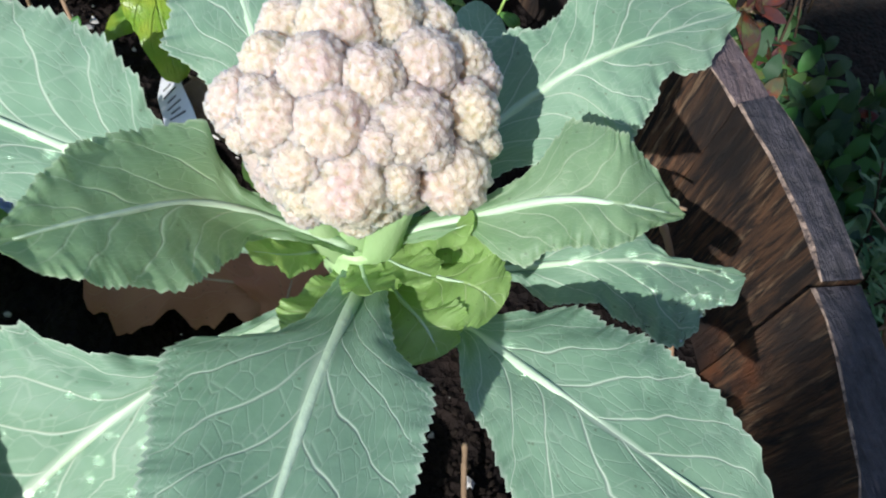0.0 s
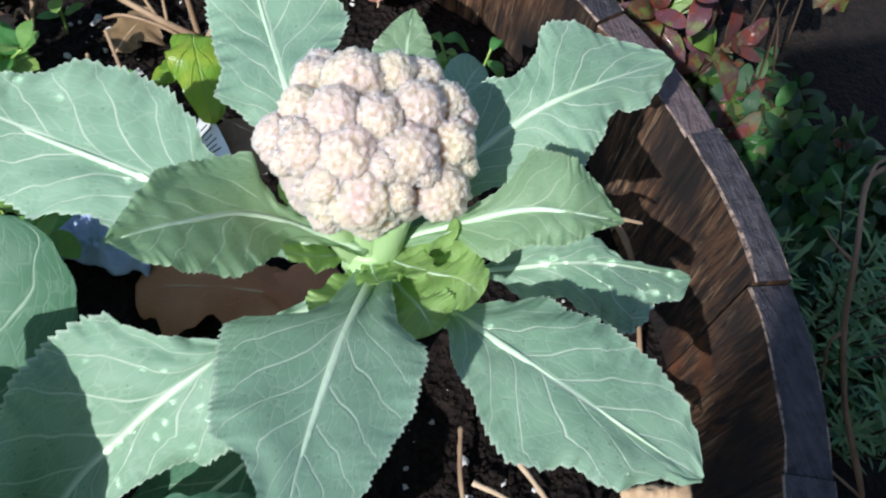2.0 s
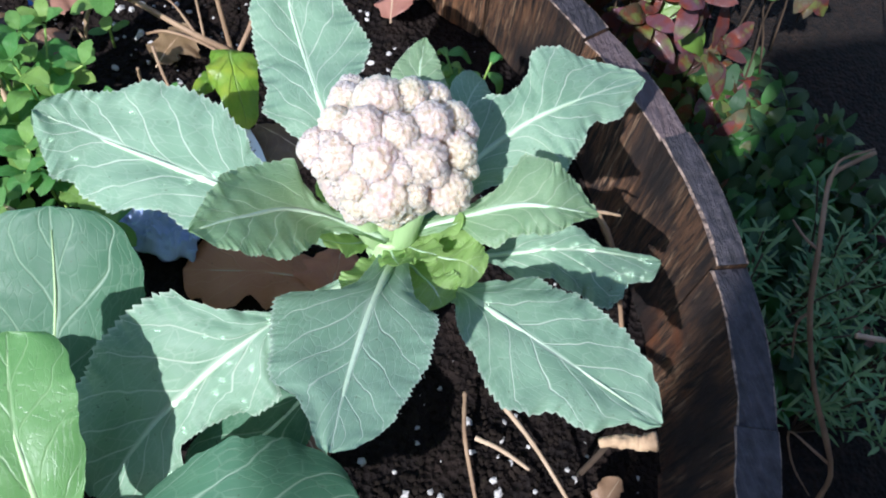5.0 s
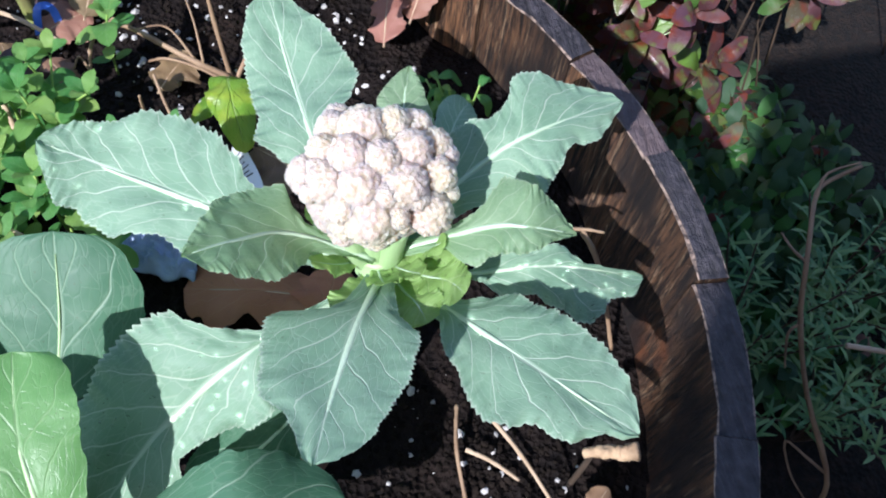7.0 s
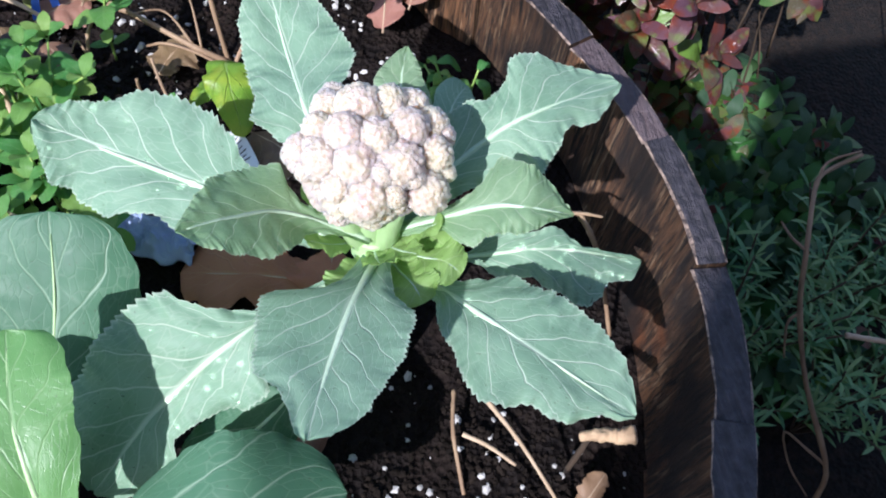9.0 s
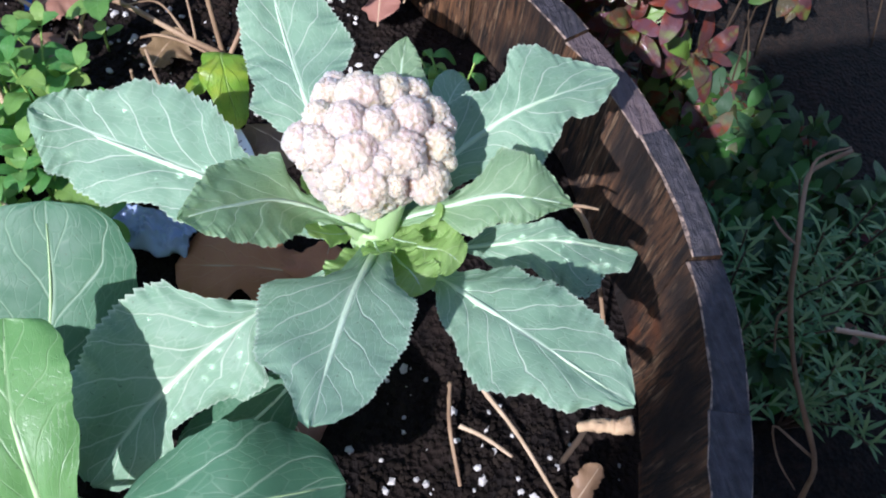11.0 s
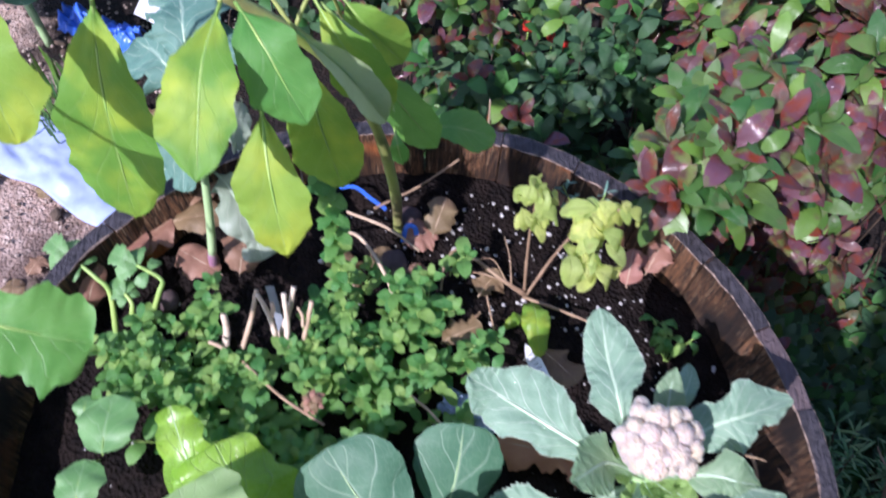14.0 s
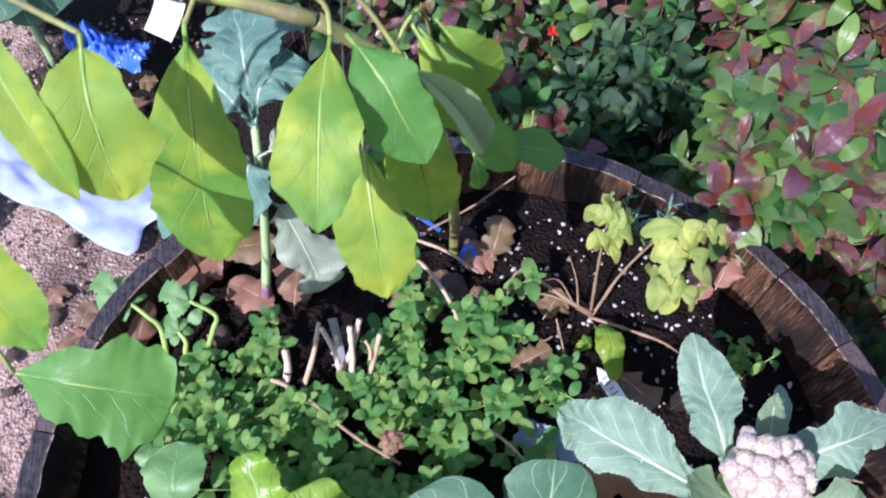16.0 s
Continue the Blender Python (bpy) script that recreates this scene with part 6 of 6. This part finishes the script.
DEAD_AT = [((0.108, 0.024, 0.374), 0.075, 0.022, 2.9, 0.05, 0.0, 1, 0.35), ((0.143, 0.012, 0.372), 0.045, 0.016, 1.2, 0.1, 0.2, 2, 0.3), ((0.046, 0.130, 0.380), 0.042, 0.015, 0.4, 0.1, 0.1, 3, 0.3),
           ((0.130, 0.098, 0.382), 0.050, 0.018, -0.9, 0.2, 0.3, 4, 0.2), ((0.206, 0.190, 0.388), 0.038, 0.013, 1.3, 0.3, -0.5, 5, 0.3), ((0.228, 0.196, 0.396), 0.036, 0.013, 1.0, 0.4, -0.5, 6, 0.3),
           ((-0.286, 0.175, 0.390), 0.050, 0.013, 1.3, 0.5, 0.8, 7, 0.1), ((-0.265, 0.220, 0.390), 0.050, 0.018, 0.3, 0.15, 0.2, 8, 0.1), ((-0.194, 0.206, 0.384), 0.050, 0.017, 2.6, 0.1, 0.1, 31, 0.2), ((-0.243, 0.232, 0.388), 0.052, 0.018, 0.8, 0.1, 0.1, 32, 0.2), ((-0.156, 0.215, 0.384), 0.046, 0.020, 1.5, 0.15, 0.2, 33, 0.15), ((0.030, 0.252, 0.384), 0.042, 0.015, 1.2, 0.3, 0.2, 34, 0.2), ((-0.200, 0.250, 0.392), 0.055, 0.017, 0.1, 0.1, 0.0, 9, 0.15),
           ((-0.205, 0.280, 0.398), 0.050, 0.016, 0.0, 0.2, 0.0, 10, 0.15), ((-0.150, 0.240, 0.380), 0.045, 0.017, 1.7, 0.1, 0.2, 11, 0.15), ((-0.020, 0.205, 0.374), 0.040, 0.016, 1.9, 0.2, 0.4, 12, 0.3),
           ((0.010, 0.235, 0.376), 0.036, 0.016, 0.4, 0.1, 0.2, 13, 0.2), ((0.252, -0.112, 0.352), 0.024, 0.006, 0.7, 0.25, 0.4, 14, 0.25), ((0.120, -0.060, 0.372), 0.036, 0.013, 1.9, 0.2, 0.2, 15, 0.2),
           ((-0.058, 0.197, 0.378), 0.048, 0.017, 2.0, 0.3, 0.3, 16, 0.35), ((0.010, 0.192, 0.378), 0.026, 0.009, 2.2, 0.2, 0.2, 19, 0.3), ((0.074, 0.184, 0.374), 0.034, 0.014, 0.9, 0.1, 0.1, 20, 0.3), ((-0.295, 0.145, 0.385), 0.040, 0.012, 1.1, 0.3, 0.6, 17, 0.1), ((0.170, 0.085, 0.375), 0.022, 0.009, 0.5, 0.1, 0.1, 18, 0.1)]
for c, ln, hw, hd, tl, rl, sd, lb in DEAD_AT:
    dead_leaf(c, ln, hw, hd, tl, rl, sd, lobe=lb, mat=RUSSET if sd < 3 else DEAD)


build_twig("support_wire", [(-0.098, 0.270, 0.372), (-0.097, 0.270, 0.550), (-0.088, 0.270, 0.700), (-0.072, 0.270, 0.900)], 0.0007, 0.0007, WIRE, "thin grey wire standing behind the pepper plant", "wire")


# ---- labels, ties and plastic ----
def strip(name, pts, half, thick, mat, label, category, up=(0, 0, 1), point=False, marks=0):
    """A thin bent band of plastic, with a thickness of its own."""
    c, u = bez(pts), Vector(up).normalized()
    n = 18
    verts, faces = [], []
    for i in range(n + 1):
        v = i / n
        t = (c(v + 0.02) - c(v - 0.02)).normalized()
        s = t.cross(u).normalized()
        w = half * (min(1.0, (1 - v) * 5 + 0.08) if point else 1.0)
        nn = s.cross(t)
        for a, b in ((-1, 1), (1, 1), (1, -1), (-1, -1)):
            verts.append(c(v) + s * a * w + nn * b * thick * 0.5)
    for i in range(n):
        for k in range(4):
            faces.append((i * 4 + k, i * 4 + (k + 1) % 4, i * 4 + 4 + (k + 1) % 4, i * 4 + 4 + k))
    faces += [(3, 2, 1, 0), tuple(range(n * 4, n * 4 + 4))]
    if not marks:
        return whole(name, verts, faces, mat, label, category, "", "", None, None, False)
    tag = thing(name, tuple(c(0)), label, category)
    part("plate", verts, faces, mat, tag, "", None, False)
    for k in range(marks):
        v = 0.42 + 0.08 * k
        t = (c(v + 0.02) - c(v - 0.02)).normalized()
        s = t.cross(u).normalized()
        nn = s.cross(t)
        w = half * (0.35 if k % 2 else 0.55)
        o = c(v) + nn * (thick * 0.5 + 0.0003)
        q = [o - s * w - t * 0.0006, o + s * w - t * 0.0006, o + s * w + t * 0.0006, o - s * w + t * 0.0006]
        part("mark", [p for p in q] + [p - nn * 0.0004 for p in q], [(0, 1, 2, 3), (7, 6, 5, 4), (0, 4, 5, 1), (1, 5, 6, 2), (2, 6, 7, 3), (3, 7, 4, 0)], INK, tag, "", None, False)
    return tag


strip("plant_label", [(0.1150, 0.068, 0.400), (0.1120, 0.086, 0.394), (0.1040, 0.121, 0.374)], 0.0062, 0.0007, WHITE_PLASTIC, "white plastic plant label lying on dead leaves", "plant label", (0, -0.7, 0.7), True, 6)
strip("plant_label", [(-0.116, 0.140, 0.370), (-0.118, 0.150, 0.400), (-0.120, 0.158, 0.425)], 0.0036, 0.0007, GREY_PLASTIC, "grey plastic plant label among the cut stems", "plant label", (0, -0.8, 0.5))
crumpled_film_at = ((0.028, 0.070, 0.374), (0.082, 0.046, 0.374))
strip("blue_tie", [(-0.068, 0.292, 0.378), (-0.052, 0.288, 0.384), (-0.036, 0.276, 0.380), (-0.022, 0.268, 0.374)], 0.0020, 0.0008, BLUE_PLASTIC, "blue plastic tie band lying on the soil", "tie")
strip("blue_tie", [(-0.006, 0.232, 0.372), (-0.002, 0.240, 0.386), (0.006, 0.240, 0.384), (0.008, 0.230, 0.370)], 0.0024, 0.0008, BLUE_PLASTIC, "blue plastic tie round the pepper stem", "tie", (0, -0.5, 0.8))


def crumple(name, a, b, width, rise, mat, label, category, seed, folds=1.0):
    """A crumpled sheet of plastic between two points, lying on the ground, with a thickness."""
    a, b = Vector(a), Vector(b)
    along = (b - a).normalized()
    side = along.cross(Vector((0, 0, 1))).normalized()
    nu, nv = 26, 60
    top, under, faces = [], [], []
    for j in range(nv + 1):
        v = j / nv
        for i in range(nu + 1):
            u = 2 * i / nu - 1
            edge = 1 + 0.22 * noise.noise(Vector((v * 6, seed, 1 if u > 0 else 4)))
            p = a.lerp(b, v) + side * u * width * edge + along * 0.25 * width * noise.noise(Vector((u * 2, v * 2, seed + 8)))
            q = p * (34 * folds)
            h = abs(noise.noise(Vector((q.x, q.y, seed)))) + 0.55 * abs(noise.noise(Vector((q.x * 2.3, q.y * 2.3, seed + 3)))) + 0.3 * abs(noise.noise(Vector((q.x * 5, q.y * 5, seed + 5))))
            top.append(p + Vector((0, 0, rise * (0.25 + h) * (1 - 0.6 * abs(u) ** 3))))
            under.append(top[-1] - Vector((0, 0, 0.0012)))
    n, w = len(top), nu + 1
    for j in range(nv):
        for i in range(nu):
            k = j * w + i
            faces += [(k, k + 1, k + w + 1, k + w), (n + k, n + k + w, n + k + w + 1, n + k + 1)]
    rim = [i for i in range(nu)] + [j * w + nu for j in range(nv)] + [nv * w + nu - i for i in range(nu)] + [(nv - j) * w for j in range(nv)]
    for p, q in zip(rim, rim[1:] + rim[:1]):
        faces.append((p, n + p, n + q, q))
    return whole(name, top + under, faces, mat, label, category)


def build_sprigs():
    """Celery shoots by the rim and the wilted and feathery sprigs at the back."""
    rng = random.Random(77)
    frond = [small_leaf("celery_leaf", COLLARD_YOUNG, 0.38, 0.75, 0.30, 0.3, 0.25, 0.7, 0.42, 8, 24, 200 + k) for k in range(3)]
    stalks = ([(-0.2667, 0.1361, 0.360), (-0.2658, 0.1668, 0.398), (-0.2759, 0.1770, 0.410), (-0.2983, 0.1935, 0.420)],
              [(-0.2418, 0.1424, 0.360), (-0.2231, 0.1667, 0.398), (-0.2207, 0.1771, 0.405), (-0.2405, 0.1866, 0.415)],
              [(-0.2500, 0.1400, 0.360), (-0.2480, 0.1500, 0.385), (-0.2460, 0.1580, 0.396), (-0.2520, 0.1660, 0.400)])
    for s, pts in enumerate(stalks):
        plant = thing("celery_shoot", (pts[0][0], pts[0][1], 0.366), "young celery shoot with a pale ribbed stalk", "celery", "celery shoots by the rim")
        v, f = tube(pts, 0.0028, 0.0016, 10, 22, 0.12, s)
        part("stalk", v, f, STEM_GREEN, plant, "pale green ribbed stalk")
        c = bez(pts)
        ahead = (Vector(pts[3]) - Vector(pts[2])).normalized()
        for u, turn, size in ((1.0, 0.0, 0.027), (0.97, 0.85, 0.021), (0.97, -0.85, 0.021), (0.86, 1.5, 0.016), (0.86, -1.5, 0.015)):
            way = Matrix.Rotation(turn, 3, "Z") @ ahead
            set_leaf(frond[int(size * 1000) % 3], plant, c(u), (way.x, way.y, 0.15 - 0.2 * abs(turn)), (0, -0.3, 1), size * (1.0 if s < 2 else 0.7))
    head = thing("seed_head", (-0.076, 0.047, 0.440), "small tan dried seed head in the oregano", "seed head")
    husk = small_leaf("husk", DEAD, 0.28, 0.5, 0.6, 0.5, 0.6, 1.2, 0.1, 6, 8, 61)
    v, f = tube([(-0.078, 0.050, 0.405), (-0.077, 0.048, 0.430), (-0.076, 0.047, 0.446)], 0.0008, 0.0006, 6, 10, 0.1)
    part("stem", v, f, STEM_TAN, head)
    for k in range(14):
        a = k * 2.4
        set_leaf(husk, head, (-0.076, 0.047, 0.438 + 0.001 * k), (math.cos(a), math.sin(a), rng.uniform(-0.3, 1.1)), (0, 0, 1), rng.uniform(0.007, 0.012), "husk")
    needle = small_leaf("feathery_leaf", KALE, 0.07, 0.4, 0.4, 0.1, 0.1, 0.5, 0, 2, 4, 3)
    plant = thing("lavender_sprig", (0.176, 0.244, 0.362), "small grey-green lavender sprig", "herb")
    for _ in range(5):
        tip = Vector((0.172 + rng.gauss(0, 0.012), 0.246 + rng.gauss(0, 0.012), rng.uniform(0.40, 0.43)))
        c = bez([(0.176, 0.244, 0.358), Vector((0.176, 0.244, 0.36)).lerp(tip, 0.5), tip])
        v, f = tube(c, 0.0008, 0.0005, 5, 6)
        part("stem", v, f, STEM_GREEN, plant)
        for k in range(14):
            b = k * 2.4
            set_leaf(needle, plant, c(0.2 + 0.8 * k / 13), (math.cos(b), math.sin(b), 0.8), (0, 0, 1), rng.uniform(0.012, 0.020), "needle")
    plant = thing("wilted_seedling", (0.235, 0.110, 0.355), "shrivelled wilting green seedling", "seedling")
    wilt = [small_leaf("wilted_leaf", OREGANO, 0.24, 0.5, 0.5, 0.8, 0.9, 2.4, 0.1, 6, 10, 300 + k) for k in range(2)]
    for k in range(5):
        tip = Vector((0.236 + rng.gauss(0, 0.014), 0.118 + rng.gauss(0, 0.016), rng.uniform(0.385, 0.415)))
        c = bez([(0.235, 0.110, 0.345), Vector((0.235, 0.110, 0.36)).lerp(tip, 0.5), tip])
        v, f = tube(c, 0.0009, 0.0006, 5, 8)
        part("stem", v, f, STEM_GREEN, plant)
        for s in range(4):
            b = s * 1.7 + k
            set_leaf(wilt[s % 2], plant, c(0.6 + 0.12 * s), (math.cos(b), math.sin(b), rng.uniform(-1.2, 0.1)), (0, 0, 1), rng.uniform(0.010, 0.016))
    # pale round leaves at the edge of the tub
    plant = thing("nasturtium_seedling", (-0.262, 0.030, 0.36), "seedling with round pale yellow-green leaves", "seedling")
    for k, (p, half, up) in enumerate([((-0.252, -0.006, 0.420), 0.019, (0, -0.2, 1)), ((-0.238, 0.040, 0.424), 0.024, (-0.1, -0.3, 1)), ((-0.262, 0.058, 0.412), 0.010, (0, -0.2, 1))]):
        p = Vector(p)
        v, f = tube([(-0.262, 0.030, 0.355), Vector((-0.262, 0.030, 0.36)).lerp(p, 0.5) + Vector((0, 0, 0.01)), p - Vector((0, half, 0.002))], 0.0010, 0.0008, 6, 10)
        part("stalk", v, f, STEM_GREEN, plant)
        add_leaf(plant, COLLARD_YOUNG, Blade([p - Vector((0, half, 0)), p + Vector((0, 0, 0.003)), p + Vector((0, half, -0.002))], half, up, 0.5, 0.45, 0.0, 0.05, 0.1, 0.2, 0.08, 2, 0, 8, 0.08, 20 + k), 0.0007,
                 STEM_GREEN, 10, 24)


crumple("crumpled_film", *crumpled_film_at, 0.012, 0.014, SHEET_PLASTIC, "crumpled pale plastic wrapper on the soil", "wrapper", 5, 2.2)
build_sprigs()


# ---- beyond the barrel, on the sandy side ----
def build_far_side():
    rng = random.Random(55)
    # long wrapper on the sand
    crumple("plastic_sheet", (-0.88, 0.80, 0.012), (-0.415, 0.520, 0.012), 0.060, 0.020, SHEET_PLASTIC, "pale blue plastic film lying on the sand", "plastic film", 3, 0.34)
    crumple("blue_tarp", (-0.86, 0.600, 0.010), (-0.665, 0.515, 0.010), 0.055, 0.060, BLUE_PLASTIC, "crumpled bright blue plastic on the sand", "tarp", 7)
    crumple("blue_tarp", (-0.575, 0.870, 0.030), (-0.445, 0.812, 0.030), 0.026, 0.045, BLUE_PLASTIC, "crumpled bright blue plastic behind the plants", "tarp", 9)
    strip("white_card", [(-0.42, 0.82, 0.09), (-0.40, 0.83, 0.12), (-0.385, 0.835, 0.15)], 0.022, 0.002, WHITE_PLASTIC, "white card label behind the plants", "label", (0.2, -0.8, 0.6))
    # collards behind
    for x, y, s in ((-0.62, 0.86, 1.0), (-0.42, 1.0, 1.1), (-0.80, 0.95, 1.1)):
        plant = thing("collard_plant", (x, y, 0.0), "collard plant with broad blue-green leaves behind the barrel", "collard", "collards behind the barrel")
        v, f = tube([(x, y, -0.01), (x, y, 0.08), (x, y - 0.01, 0.16)], 0.007, 0.006, 8, 8, 0.1)
        part("stem", v, f, RIB_GREEN, plant)
        for k in range(8):
            a = k * 2.4 + x * 9
            d = Vector((math.cos(a), math.sin(a), 0))
            b = Vector((x, y - 0.008, 0.14 + 0.006 * k))
            ln = 0.17 * s * rng.uniform(0.8, 1.1)
            add_leaf(plant, COLLARD, Blade([b, b + d * ln * 0.4 + Vector((0, 0, 0.05)), b + d * ln * 0.75 + Vector((0, 0, 0.07)), b + d * ln + Vector((0, 0, 0.055))], 0.055 * s, (0, -0.1, 1), 0.55, 0.42, 0.3, 0.06,
                     0.14, 0.22, 0.06, 1.7, 0.02, 12, 0.06, 400 + k), 0.003, RIB_GREEN, 10, 30)
    # grass tuft
    blade = small_leaf("grass_blade", SHRUB_GREEN, 0.03, 0.4, 0.5, 0.2, 0.1, 1.5, 0, 2, 6, 7)
    tuft = thing("grass_tuft", (-0.55, 0.70, 0.0), "small tuft of green grass on the sand", "grass")
    for _ in range(60):
        a = rng.uniform(0, 6.28)
        set_leaf(blade, tuft, (-0.55 + rng.gauss(0, 0.02), 0.70 + rng.gauss(0, 0.02), 0.0), (math.cos(a), math.sin(a), rng.uniform(0.8, 2.0)), (math.cos(a), math.sin(a), 0.5), rng.uniform(0.06, 0.12), "grass_blade")
    for k in range(34):
        x, y = rng.uniform(-0.85, -0.36), rng.uniform(0.22, 0.85)
        if math.hypot(x, y) < 0.42:
            continue
        dead_leaf((x, y, 0.014), rng.uniform(0.03, 0.06), rng.uniform(0.010, 0.018), rng.uniform(0, 6.28), rng.uniform(-0.1, 0.2), rng.uniform(-0.4, 0.4), 500 + k, "brown dead leaf lying on the sand", 0.2)
    for k in range(9):
        x, y = rng.uniform(0.35, 0.75), rng.uniform(-0.35, 0.45)
        if math.hypot(x, y) < 0.38:
            continue
        dead_leaf((x, y, 0.014), rng.uniform(0.03, 0.06), rng.uniform(0.010, 0.018), rng.uniform(0, 6.28), rng.uniform(-0.1, 0.2), rng.uniform(-0.4, 0.4), 600 + k, "brown dead leaf in the shade of the barrel", 0.2)
    pieces = []
    for _ in range(1500):
        x, y = rng.uniform(-0.95, -0.30), rng.uniform(0.1, 0.95)
        if math.hypot(x, y) < 0.40:
            continue
        r = rng.uniform(0.0012, 0.0040)
        v, f = sphere((x, y, 0.006 + 0.012 * noise.noise(Vector((x * 6, y * 6, 0)))), r, 0.7, 3, 5)
        pieces.append((v, f))
    v, f = join(pieces)
    whole("sand_grains", v, f, GRIT, "coarse pale grains and chips on the sand", "sand", "", "stuff", (-0.6, 0.5, 0), None, False)
    pieces = []
    for _ in range(260):
        x, y = rng.uniform(-0.95, -0.30), rng.uniform(0.1, 0.95)
        if math.hypot(x, y) < 0.40:
            continue
        r = 0.010 * rng.uniform(0.3, 1.0) ** 2
        v, f = sphere((0, 0, 0), r, 0.45, 4, 6)
        m = Matrix.Translation((x, y, 0.008 + 0.012 * noise.noise(Vector((x * 6, y * 6, 0))))) @ Euler((rng.gauss(0, 0.3), rng.gauss(0, 0.3), rng.uniform(0, 6))).to_matrix().to_4x4()
        pieces.append(([m @ Vector((p.x * 1.6 * rng.uniform(0.8, 1.2), p.y * rng.uniform(0.8, 1.2), p.z)) for p in v], f))
    v, f = join(pieces)
    whole("bark_chips", v, f, STEM_DARK, "dark bark chips scattered on the sand", "bark", "", "stuff", (-0.6, 0.5, 0), None, False)
    strip("blue_wrapper", [(0.415, 0.060, 0.085), (0.425, 0.055, 0.100), (0.435, 0.050, 0.100), (0.442, 0.044, 0.090)], 0.010, 0.001, BLUE_PLASTIC, "scrap of blue plastic under the shrubs", "wrapper", (-0.4, -0.2, 1))


build_far_side()
